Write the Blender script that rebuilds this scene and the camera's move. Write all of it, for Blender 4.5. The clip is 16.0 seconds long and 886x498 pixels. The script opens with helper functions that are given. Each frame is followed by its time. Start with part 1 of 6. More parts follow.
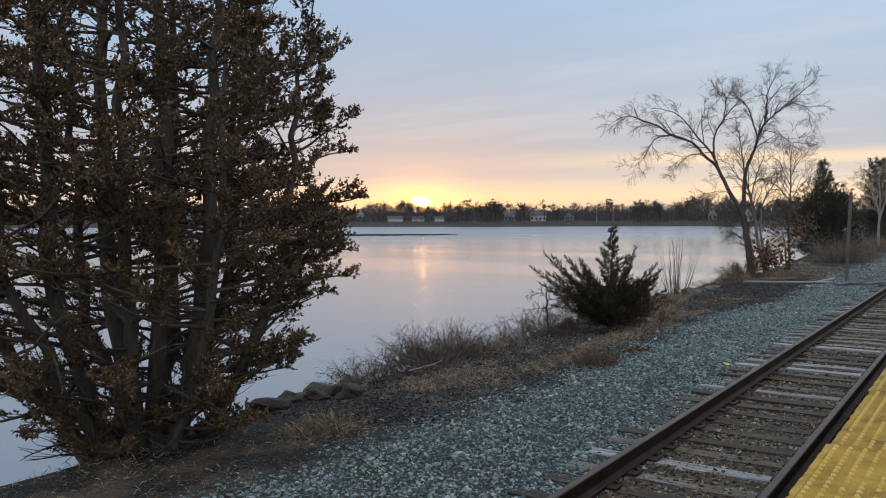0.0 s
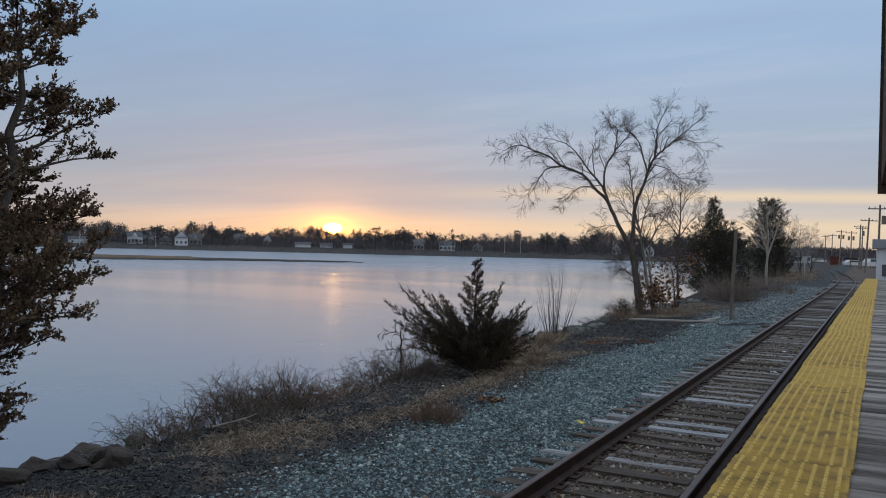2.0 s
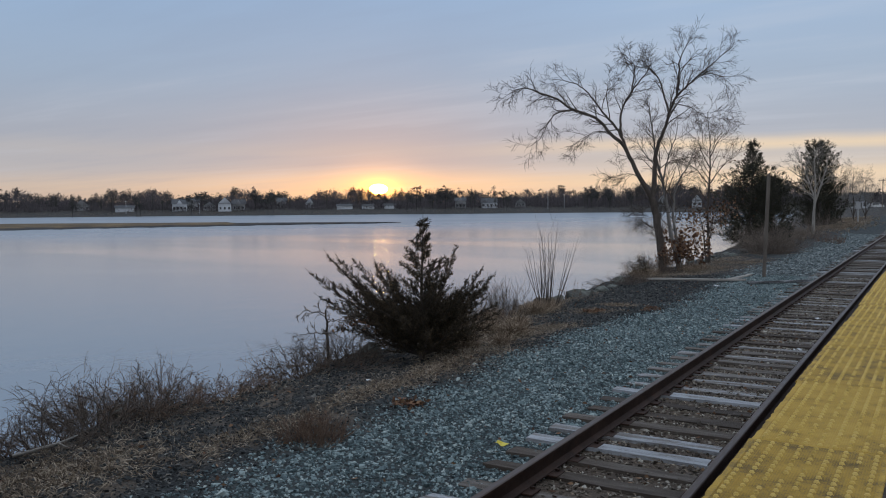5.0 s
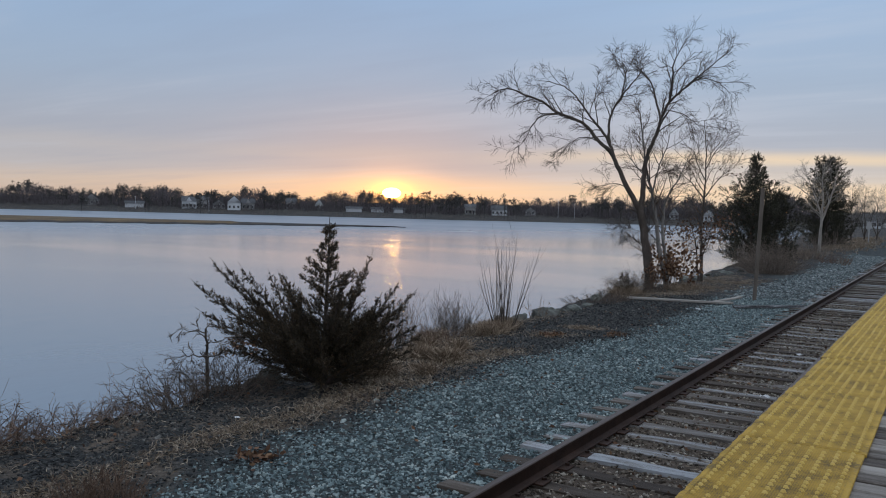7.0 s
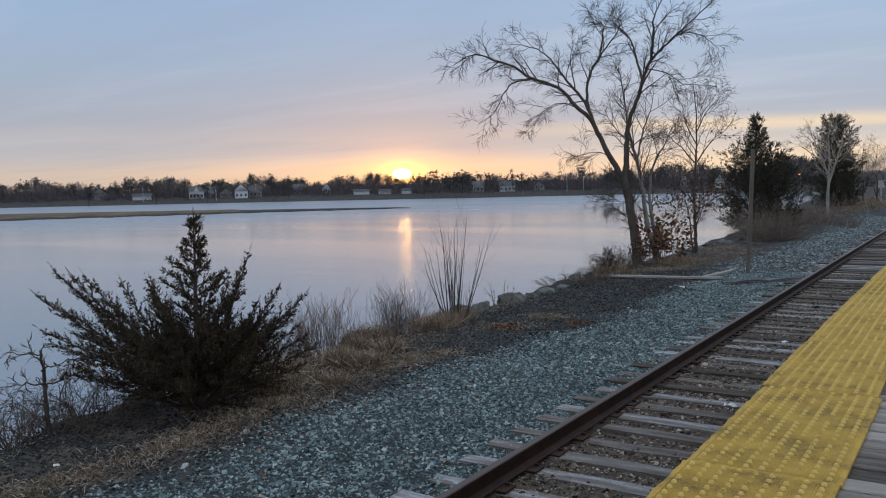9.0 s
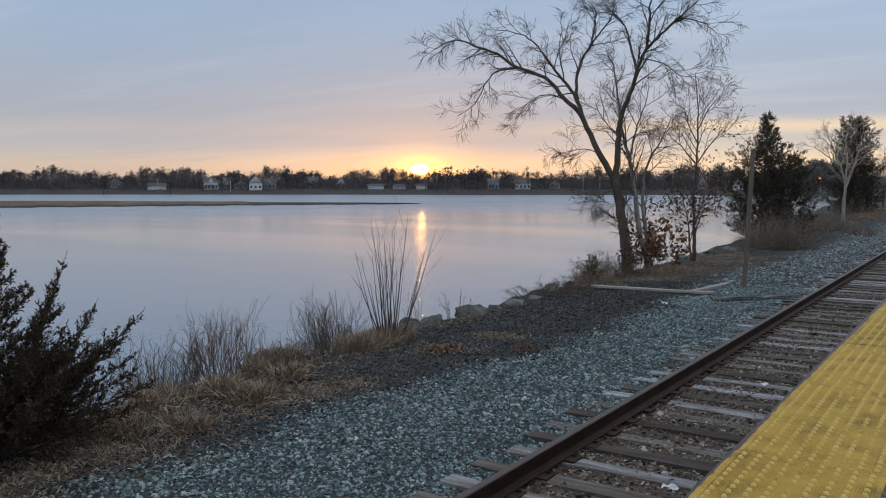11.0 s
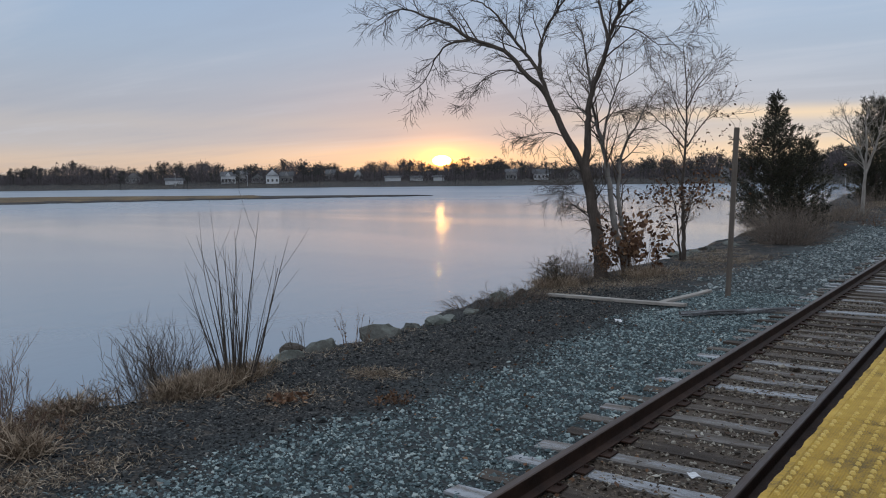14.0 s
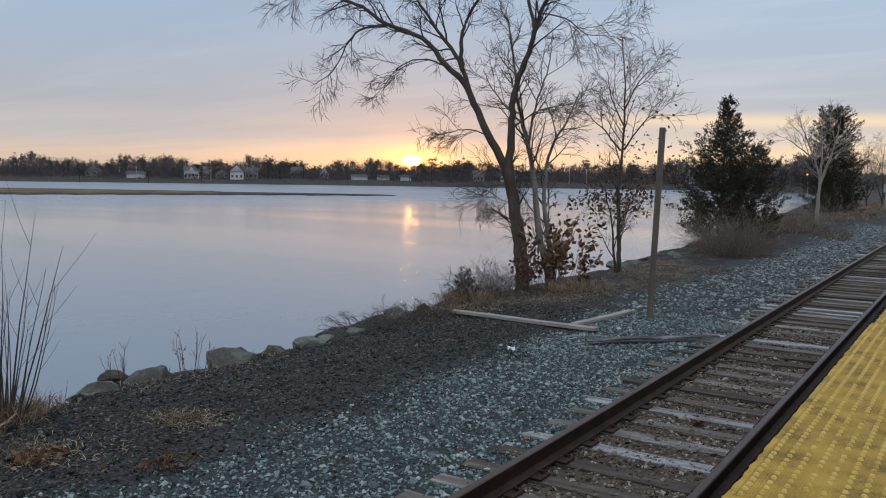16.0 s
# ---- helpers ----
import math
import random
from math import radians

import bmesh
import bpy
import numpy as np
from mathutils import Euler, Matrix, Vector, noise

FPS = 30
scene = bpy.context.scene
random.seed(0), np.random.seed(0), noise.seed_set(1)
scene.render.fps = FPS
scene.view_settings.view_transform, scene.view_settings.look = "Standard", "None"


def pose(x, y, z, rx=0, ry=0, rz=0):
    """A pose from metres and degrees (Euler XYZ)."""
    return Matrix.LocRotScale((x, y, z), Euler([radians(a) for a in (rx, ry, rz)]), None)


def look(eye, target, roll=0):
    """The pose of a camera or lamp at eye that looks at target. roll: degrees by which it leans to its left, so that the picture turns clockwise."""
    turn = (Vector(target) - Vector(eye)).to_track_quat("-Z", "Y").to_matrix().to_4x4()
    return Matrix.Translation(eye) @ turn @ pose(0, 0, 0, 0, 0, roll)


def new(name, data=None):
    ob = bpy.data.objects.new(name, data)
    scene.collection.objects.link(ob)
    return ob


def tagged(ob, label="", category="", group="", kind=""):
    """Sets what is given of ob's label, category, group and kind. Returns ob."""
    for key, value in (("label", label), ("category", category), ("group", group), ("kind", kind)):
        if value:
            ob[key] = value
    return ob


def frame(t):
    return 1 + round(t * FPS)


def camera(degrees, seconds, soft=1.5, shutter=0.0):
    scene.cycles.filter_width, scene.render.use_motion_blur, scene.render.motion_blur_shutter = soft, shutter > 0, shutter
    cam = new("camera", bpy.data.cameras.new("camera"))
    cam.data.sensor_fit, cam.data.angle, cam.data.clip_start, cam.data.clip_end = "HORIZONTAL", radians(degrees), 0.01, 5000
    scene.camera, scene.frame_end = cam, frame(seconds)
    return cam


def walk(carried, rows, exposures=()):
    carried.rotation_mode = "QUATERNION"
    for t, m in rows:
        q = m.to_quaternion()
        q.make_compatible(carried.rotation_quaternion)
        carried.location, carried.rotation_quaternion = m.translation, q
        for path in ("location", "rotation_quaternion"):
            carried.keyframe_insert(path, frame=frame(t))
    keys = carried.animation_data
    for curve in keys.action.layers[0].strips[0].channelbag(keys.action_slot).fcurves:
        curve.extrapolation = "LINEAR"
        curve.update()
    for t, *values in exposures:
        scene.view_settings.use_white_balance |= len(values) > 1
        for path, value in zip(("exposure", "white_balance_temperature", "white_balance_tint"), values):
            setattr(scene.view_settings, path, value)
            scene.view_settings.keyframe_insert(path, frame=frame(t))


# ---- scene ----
cam = camera(57.0, 16.0, soft=1.05)
# seconds; where the eye is; turned to the left, up and rolled, in degrees
ROWS = [
    (0, -0.122, 0.254, 2.407, 33.674, -2.169, -0.206),
    (0.5, -0.081, 0.795, 2.416, 31.150, -2.503, 0.434),
    (1, -0.054, 1.422, 2.426, 29.348, -2.335, 2.100),
    (1.5, -0.069, 2.046, 2.443, 28.129, -0.399, 2.650),
    (2, -0.074, 2.634, 2.437, 27.468, -0.126, 1.355),
    (2.5, -0.045, 3.261, 2.444, 27.913, -1.001, -0.193),
    (3, -0.111, 3.949, 2.430, 28.758, -1.696, -0.655),
    (5.5, 0.067, 7.073, 2.427, 31.209, -3.271, -0.090),
    (6, 0.080, 7.735, 2.420, 31.443, -3.161, 0.575),
    (6.5, 0.175, 8.372, 2.450, 31.174, -2.508, 0.834),
    (7, 0.240, 8.993, 2.442, 31.516, -2.690, 1.390),
    (7.5, 0.315, 9.625, 2.454, 31.568, -2.877, 1.678),
    (8, 0.317, 10.292, 2.440, 31.992, -3.343, 1.718),
    (8.5, 0.339, 10.928, 2.432, 32.361, -4.774, -0.054),
    (9, 0.349, 11.603, 2.447, 32.441, -4.185, -1.273),
    (9.5, 0.325, 12.294, 2.452, 32.851, -4.853, -0.281),
    (12, 0.261, 15.551, 2.458, 33.860, -4.162, -0.034),
    (12.5, 0.235, 16.203, 2.454, 33.944, -4.785, -0.195),
    (13, 0.234, 16.913, 2.434, 34.137, -5.061, -0.488),
    (13.5, 0.161, 17.634, 2.421, 34.720, -5.054, -0.734),
    (14, 0.176, 18.290, 2.439, 35.188, -5.039, -0.706),
    (14.5, 0.144, 18.985, 2.415, 35.416, -4.527, 0.114),
    (15, 0.148, 19.567, 2.415, 34.562, -4.263, 0.234),
    (15.5, 0.181, 20.212, 2.425, 34.039, -4.449, 0.319),
    (16, 0.198, 20.876, 2.426, 32.978, -5.002, 0.716),
]


def stand(x, y, z, yaw, pitch, roll):
    a, b = radians(yaw), radians(pitch)
    return look((x, y, z), (x - math.sin(a) * math.cos(b), y + math.cos(a) * math.cos(b), z + math.sin(b)), roll)


walk(cam, [(t, stand(*row)) for t, *row in ROWS],
     [(0.0, 0.32, 7050, 10), (0.5, 0.17, 6750, 10), (1.0, 0.08, 6450, 10), (1.5, 0.0, 6250, 10), (2.0, 0.0, 6450, 10), (6.0, 0.0, 6500, 10), (7.0, 0.02, 6450, 10), (7.5, 0.05, 6750, 10), (8.0, 0.06, 6650, 10),
      (8.5, 0.16, 6850, 10), (9.0, 0.11, 6450, 10), (9.6, 0.15, 6700, 10), (12.0, 0.07, 6600, 10), (13.5, 0.07, 6300, 10), (14.0, 0.12, 6650, 10), (14.5, 0.07, 6450, 10), (15.0, 0.12, 6600, 10), (15.5, 0.09, 6600, 10), (16.0, 0.2, 6850, 10)])

# ---- light ----
SUN_AZ, SUN_EL = 35.2, 1.15         # degrees left of +y, degrees above the horizon
SUN_DIR = Vector((-math.sin(radians(SUN_AZ)) * math.cos(radians(SUN_EL)), math.cos(radians(SUN_AZ)) * math.cos(radians(SUN_EL)), math.sin(radians(SUN_EL))))
WATER_Z = -1.55


class Nodes:
    """Short hand for building node trees."""

    def __init__(self, tree):
        self.tree = tree
        tree.nodes.clear()

    def add(self, kind, inputs=None, **props):
        n = self.tree.nodes.new(kind)
        if "operation" in props:
            n.operation = props["operation"]
        if "use_clamp" in props:
            n.use_clamp = props["use_clamp"]
        if "blend_type" in props:
            n.data_type, n.blend_type, n.clamp_factor = "RGBA", props["blend_type"], True
        for k, v in (inputs or {}).items():
            if isinstance(v, bpy.types.NodeSocket):
                self.tree.links.new(v, n.inputs[k])
            else:
                n.inputs[k].default_value = v
        return n

    def math(self, op, a, b=0.0, clamp=False):
        return self.add("ShaderNodeMath", {0: a, 1: b}, operation=op, use_clamp=clamp).outputs[0]

    def mix(self, fac, a, b, blend="MIX"):
        n = self.add("ShaderNodeMix", blend_type=blend)
        for i, v in ((0, fac), (6, a), (7, b)):
            if isinstance(v, bpy.types.NodeSocket):
                self.tree.links.new(v, n.inputs[i])
            else:
                n.inputs[i].default_value = v if i == 0 else (*v, 1)[:4]
        return n.outputs[2]

    def ramp(self, fac, stops, smooth=False):
        n = self.add("ShaderNodeValToRGB", {0: fac})
        e = n.color_ramp.elements
        while len(e) < len(stops):
            e.new(0.5)
        for el, (p, c) in zip(e, stops):
            el.position = p
            el.color = (*c, 1)[:4] if not isinstance(c, (int, float)) else (c, c, c, 1)
        if smooth:
            n.color_ramp.interpolation = "EASE"
        return n.outputs[0]

    def noise(self, vec, scale, detail=4.0, rough=0.55, distortion=0.0):
        return self.add("ShaderNodeTexNoise", {"Vector": vec, "Scale": scale, "Detail": detail, "Roughness": rough, "Distortion": distortion}).outputs[0]

    def mapped(self, vec, scale=(1, 1, 1), rot=(0, 0, 0)):
        return self.add("ShaderNodeMapping", {"Vector": vec, "Scale": scale, "Rotation": rot}).outputs[0]


def build_world():
    w = bpy.data.worlds.new("dawn_sky")
    w.use_nodes = True
    n = Nodes(w.node_tree)
    d = n.add("ShaderNodeTexCoord").outputs["Generated"]
    sep = n.add("ShaderNodeSeparateXYZ", {0: d}).outputs
    up = n.math("MAXIMUM", sep[2], 0.0)
    flat = n.add("ShaderNodeVectorMath", {0: d, 1: (SUN_DIR.x, SUN_DIR.y, 0)}, operation="DOT_PRODUCT").outputs["Value"]
    air = n.add("ShaderNodeTexSky")
    air.sky_type, air.sun_disc = "NISHITA", False
    air.sun_elevation, air.sun_rotation = radians(SUN_EL), radians(-SUN_AZ)
    air.dust_density, air.ozone_density = 1.5, 2.0
    sky = air.outputs[0]
    # veil of high cloud: warm low down, slate blue above
    lit = n.ramp(up, [(0.0, (0.48, 0.37, 0.29)), (0.024, (0.50, 0.415, 0.355)), (0.044, (0.385, 0.385, 0.41)), (0.09, (0.315, 0.35, 0.42)), (0.15, (0.28, 0.36, 0.475)), (0.25, (0.255, 0.375, 0.55)), (1.0, (0.64, 0.72, 0.84))])
    dull = n.ramp(up, [(0.0, (0.58, 0.57, 0.59)), (0.10, (0.55, 0.57, 0.62)), (0.3, (0.57, 0.62, 0.70)), (1.0, (0.64, 0.72, 0.84))])
    side = n.ramp(n.math("ADD", n.math("MULTIPLY", flat, 0.5), 0.5), [(0.35, 0.0), (0.86, 1.0)])
    veil = n.mix(side, dull, lit)
    # streaks of cloud, drawn out towards the horizon
    h = n.math("ADD", up, 0.06)
    plane = n.add("ShaderNodeCombineXYZ", {0: n.math("DIVIDE", sep[0], h), 1: n.math("DIVIDE", sep[1], h), 2: 0.0}).outputs[0]
    along = n.mapped(plane, (0.16, 0.55, 1), (0, 0, radians(20)))
    c1 = n.noise(along, 1.3, 5, 0.55, 0.6)
    c2 = n.noise(along, 4.5, 4, 0.6, 0.3)
    cloud = n.math("ADD", n.math("MULTIPLY", c1, 0.7), n.math("MULTIPLY", c2, 0.3))
    cl = n.ramp(cloud, [(0.48, 0.0), (0.66, 1.0)], True)
    dk = n.ramp(cloud, [(0.34, 1.0), (0.50, 0.0)], True)
    veil = n.mix(n.math("MULTIPLY", cl, 0.30), veil, (0.45, 0.49, 0.57))
    veil = n.mix(n.math("MULTIPLY", dk, 0.20), veil, (0.21, 0.27, 0.38))
    # gaps low in the cloud, away from the sun
    wisp = n.noise(n.mapped(d, (1.5, 1.5, 9)), 2.0, 3, 0.5, 0.4)
    rows = n.ramp(n.math("ADD", up, n.math("MULTIPLY", n.math("SUBTRACT", wisp, 0.5), 0.022)), [(0.0, 0.55), (0.018, 0.65), (0.030, 1.0), (0.042, 0.45), (0.056, 0.3), (0.066, 1.0), (0.082, 0.0)], True)
    clear = n.ramp(n.math("ADD", sep[0], 0.5), [(0.0, 0.10), (0.24, 1.0), (0.75, 1.0), (0.95, 0.0)])
    veil = n.mix(n.math("MULTIPLY", n.math("MULTIPLY", rows, n.math("MULTIPLY", clear, side)), 0.72), veil, (0.76, 0.575, 0.36))
    veil = n.add("ShaderNodeVectorMath", {0: veil, 1: n.add("ShaderNodeVectorMath", {0: (0.05, 0.05, 0.05), "Scale": clear}, operation="SCALE").outputs[0]}, operation="ADD").outputs[0]
    # glow round the rising sun
    off = n.add("ShaderNodeVectorMath", {0: d, 1: tuple(SUN_DIR)}, operation="SUBTRACT").outputs[0]
    off = n.add("ShaderNodeVectorMath", {0: off, 1: (1.0, 1.0, 1.8)}, operation="MULTIPLY").outputs[0]
    ang = n.add("ShaderNodeVectorMath", {0: off}, operation="LENGTH").outputs["Value"]
    def lobe(width, power):
        return n.math("POWER", n.math("MAXIMUM", n.math("SUBTRACT", 1.0, n.math("DIVIDE", ang, width)), 0.0), power)
    def plus(base, fac, colour):
        v = n.add("ShaderNodeVectorMath", {0: colour, "Scale": fac}, operation="SCALE").outputs[0]
        return n.add("ShaderNodeVectorMath", {0: base, 1: v}, operation="ADD").outputs[0]
    out = plus(veil, lobe(0.32, 2.2), (0.11, 0.02, -0.03))
    out = plus(out, lobe(0.095, 2.0), (0.62, 0.25, 0.0))
    out = plus(out, lobe(0.045, 2.6), (2.4, 0.92, 0.04))
    out = plus(out, lobe(0.0118, 0.8), (290.0, 105.0, 10.0))
    band = n.math("MULTIPLY", n.ramp(up, [(0.0, 1.0), (0.03, 0.8), (0.05, 0.0)]), lobe(0.42, 1.6))
    out = plus(out, band, (0.42, 0.20, 0.01))
    b1 = n.add("ShaderNodeBackground", {0: sky, 1: 0.012}).outputs[0]
    b2 = n.add("ShaderNodeBackground", {0: out, 1: 1.12}).outputs[0]
    n.add("ShaderNodeOutputWorld", {0: n.add("ShaderNodeAddShader", {0: b1, 1: b2}).outputs[0]})
    scene.world = w


build_world()
sun = new("sun", bpy.data.lights.new("sun", "SUN"))
sun.data.energy, sun.data.angle, sun.data.color = 0.004, radians(1.5), (1.0, 0.62, 0.32)
sun.matrix_world = look((0, 0, 60), Vector((0, 0, 60)) - SUN_DIR)

# ---- materials ----


def surface(name, stops, scale=6.0, fine=60.0, rough=(0.75, 0.95), bump=0.3, dist=0.01, stretch=(1, 1, 1), metal=0.0, island=0.0, each=0.0, spec=0.3):
    """Colour from two sizes of noise over a ramp, with relief; island and each vary it from piece to piece."""
    m = bpy.data.materials.new(name)
    m.use_nodes = True
    n = Nodes(m.node_tree)
    co = n.mapped(n.add("ShaderNodeTexCoord").outputs["Object"], stretch)
    if each:
        rnd = n.add("ShaderNodeObjectInfo").outputs["Random"]
        co = n.add("ShaderNodeVectorMath", {0: co, 1: n.add("ShaderNodeCombineXYZ", {0: n.math("MULTIPLY", rnd, 40.0), 1: n.math("MULTIPLY", rnd, 17.0), 2: 0.0}).outputs[0]}, operation="ADD").outputs[0]
    a, b = n.noise(co, scale, 5), n.noise(co, fine, 4, 0.65)
    f = n.math("ADD", n.math("MULTIPLY", a, 0.6), n.math("MULTIPLY", b, 0.4))
    if island:
        f = n.math("ADD", f, n.math("MULTIPLY", n.math("SUBTRACT", n.add("ShaderNodeNewGeometry").outputs["Random Per Island"], 0.5), island))
    if each:
        f = n.math("ADD", f, n.math("MULTIPLY", n.math("SUBTRACT", rnd, 0.5), each))
    col = n.ramp(f, stops)
    ro = n.ramp(b, [(0.3, rough[0]), (0.7, rough[1])])
    bp = n.add("ShaderNodeBump", {"Height": n.math("ADD", b, n.math("MULTIPLY", a, 1.5)), "Strength": bump, "Distance": dist}).outputs[0]
    p = n.add("ShaderNodeBsdfPrincipled", {"Base Color": col, "Roughness": ro, "Metallic": metal, "Normal": bp, "Specular IOR Level": spec})
    n.add("ShaderNodeOutputMaterial", {0: p.outputs[0]})
    return m


def glow(name, colour, power):
    m = bpy.data.materials.new(name)
    m.use_nodes = True
    n = Nodes(m.node_tree)
    n.add("ShaderNodeOutputMaterial", {0: n.add("ShaderNodeEmission", {0: (*colour, 1), 1: power}).outputs[0]})
    return m


def water_material():
    m = bpy.data.materials.new("calm_water")
    m.use_nodes = True
    n = Nodes(m.node_tree)
    co = n.add("ShaderNodeTexCoord").outputs["Object"]
    w1 = n.noise(n.mapped(co, (1.0, 0.55, 1), (0, 0, radians(30))), 0.9, 3, 0.5)
    w2 = n.noise(n.mapped(co, (1.0, 0.5, 1), (0, 0, radians(-15))), 4.5, 3, 0.55)
    calm = n.ramp(n.noise(n.mapped(co, (0.018, 0.05, 1), (0, 0, radians(55))), 1.0, 3, 0.5, 0.5), [(0.38, 0.25), (0.62, 1.0)], True)
    hh = n.math("MULTIPLY", n.math("ADD", n.math("MULTIPLY", w1, 1.0), n.math("MULTIPLY", w2, 0.30)), calm)
    bp = n.add("ShaderNodeBump", {"Height": hh, "Strength": 0.20, "Distance": 0.05}).outputs[0]
    far = n.add("ShaderNodeVectorMath", {0: co}, operation="LENGTH").outputs["Value"]
    breeze = n.ramp(n.math("DIVIDE", far, 400.0), [(0.22, 0.0), (0.45, 1.0)])
    ro = n.math("ADD", n.ramp(calm, [(0.25, 0.11), (1.0, 0.155)]), n.math("MULTIPLY", n.math("MULTIPLY", breeze, n.ramp(n.math("DIVIDE", n.add("ShaderNodeSeparateXYZ", {0: co}).outputs[0], -200.0), [(0.12, 0.05), (0.5, 1.0)])), 0.20))
    p = n.add("ShaderNodeBsdfPrincipled", {"Base Color": (0.185, 0.215, 0.255, 1), "Roughness": ro, "IOR": 1.55, "Normal": bp})
    n.add("ShaderNodeOutputMaterial", {0: p.outputs[0]})
    return m


def ground_material():
    """Crushed stone by the track, darkened to stand in for shade between the loose stones; dark cinder and soil towards
    the bank, matted dry grass in patches.
    """
    m = bpy.data.materials.new("trackside_ground")
    m.use_nodes = True
    n = Nodes(m.node_tree)
    co = n.add("ShaderNodeTexCoord").outputs["Object"]
    xyz = n.add("ShaderNodeSeparateXYZ", {0: co}).outputs
    x = xyz[0]
    big = n.noise(co, 0.35, 4, 0.6)
    mid = n.noise(co, 1.6, 5, 0.6)
    fine = n.noise(co, 24.0, 5, 0.7)
    grit = n.add("ShaderNodeTexVoronoi", {"Vector": co, "Scale": 22.0}).outputs
    # dark fines, darkened further as painted shade in the gaps between stones
    gravel = n.mix(0.5, n.ramp(fine, [(0.3, (0.030, 0.036, 0.038)), (0.7, (0.10, 0.115, 0.118))]), n.mix(0.35, (0.15, 0.18, 0.185), grit[1]), "MULTIPLY")
    gravel = n.mix(0.6, gravel, n.ramp(fine, [(0.3, (0.022, 0.027, 0.029)), (0.75, (0.075, 0.088, 0.090))]))
    soil = n.ramp(n.math("ADD", n.math("MULTIPLY", fine, 0.6), n.math("MULTIPLY", mid, 0.4)), [(0.3, (0.020, 0.020, 0.020)), (0.55, (0.046, 0.046, 0.046)), (0.75, (0.090, 0.088, 0.085))])
    chip = n.add("ShaderNodeTexVoronoi", {"Vector": co, "Scale": 46.0}).outputs
    shade = n.ramp(n.add("ShaderNodeSeparateColor", {0: chip[1]}).outputs[0], [(0.0, (0.22, 0.22, 0.23)), (0.6, (0.72, 0.75, 0.77)), (0.9, (1.2, 1.25, 1.25)), (0.985, (3.6, 3.6, 3.4))])
    soil = n.mix(1.0, soil, shade, "MULTIPLY")
    straw = n.ramp(n.math("ADD", n.math("MULTIPLY", fine, 0.7), n.math("MULTIPLY", mid, 0.3)), [(0.3, (0.050, 0.039, 0.030)), (0.55, (0.115, 0.090, 0.069)), (0.8, (0.24, 0.195, 0.150))])
    away = n.math("ADD", n.math("MULTIPLY", n.math("ADD", x, 5.45), -0.7), n.math("MULTIPLY", n.math("SUBTRACT", big, 0.5), 2.6))
    a = n.mix(n.ramp(away, [(0.0, 0.0), (0.45, 1.0)]), gravel, soil)
    patch = n.ramp(n.math("ADD", n.math("MULTIPLY", mid, 0.65), n.math("MULTIPLY", big, 0.35)), [(0.50, 0.0), (0.60, 1.0)])
    far = n.ramp(n.math("MULTIPLY", n.math("ADD", x, 5.2), -0.5), [(0.0, 0.0), (0.6, 1.0)])
    # the heap of bare cinder, and the brown dirt between the rails
    heap = n.ramp(n.math("DIVIDE", n.math("ADD", xyz[1], n.math("MULTIPLY", big, 3.0)), 100.0), [(0.235, 1.0), (0.26, 0.12), (0.355, 0.12), (0.375, 1.0)])
    a = n.mix(n.math("MULTIPLY", n.math("MULTIPLY", patch, far), heap), a, straw)
    dirt = n.ramp(n.math("ADD", n.math("MULTIPLY", fine, 0.6), n.math("MULTIPLY", mid, 0.4)), [(0.3, (0.045, 0.033, 0.025)), (0.7, (0.17, 0.13, 0.10))])
    a = n.mix(n.ramp(n.math("ADD", x, 4.0), [(0.95, 0.0), (1.0, 0.85)]), a, dirt)
    bp = n.add("ShaderNodeBump", {"Height": n.math("ADD", fine, n.math("MULTIPLY", grit[0], 0.8)), "Strength": 0.9, "Distance": 0.03}).outputs[0]
    p = n.add("ShaderNodeBsdfPrincipled", {"Base Color": a, "Roughness": 0.92, "Normal": bp, "Specular IOR Level": 0.25})
    n.add("ShaderNodeOutputMaterial", {0: p.outputs[0]})
    return m


M_GROUND = ground_material()
M_WATER = water_material()
M_STONE = surface("crushed_stone", [(0.15, (0.038, 0.057, 0.062)), (0.40, (0.092, 0.130, 0.140)), (0.62, (0.172, 0.232, 0.243)), (0.80, (0.30, 0.37, 0.372)), (0.93, (0.46, 0.51, 0.49))], 3, 40, (0.7, 0.95), 0.4, 0.004, island=0.68)
M_FARSTONE = surface("grey_crushed_stone", [(0.2, (0.045, 0.058, 0.063)), (0.45, (0.115, 0.145, 0.153)), (0.62, (0.20, 0.24, 0.248)), (0.92, (0.42, 0.46, 0.46))], 3, 40, (0.7, 0.95), 0.4, 0.004, island=0.6)
M_BED = surface("dirty_track_stone", [(0.2, (0.034, 0.027, 0.021)), (0.45, (0.105, 0.086, 0.069)), (0.65, (0.20, 0.175, 0.145)), (0.9, (0.44, 0.42, 0.37))], 3, 40, (0.7, 0.95), 0.4, 0.004, island=0.7)
M_CINDER = surface("dark_cinder", [(0.2, (0.009, 0.010, 0.011)), (0.5, (0.027, 0.031, 0.033)), (0.75, (0.062, 0.066, 0.066)), (0.95, (0.22, 0.21, 0.19))], 3, 40, (0.7, 0.95), 0.4, 0.004, island=0.7)
M_TIE = surface("weathered_tie", [(0.24, (0.040, 0.030, 0.024)), (0.45, (0.098, 0.080, 0.066)), (0.62, (0.190, 0.178, 0.168)), (0.72, (0.34, 0.36, 0.39)), (0.90, (0.45, 0.48, 0.52))], 1.5, 26, (0.7, 0.95), 0.8, 0.010, (1, 7, 7), each=0.48)
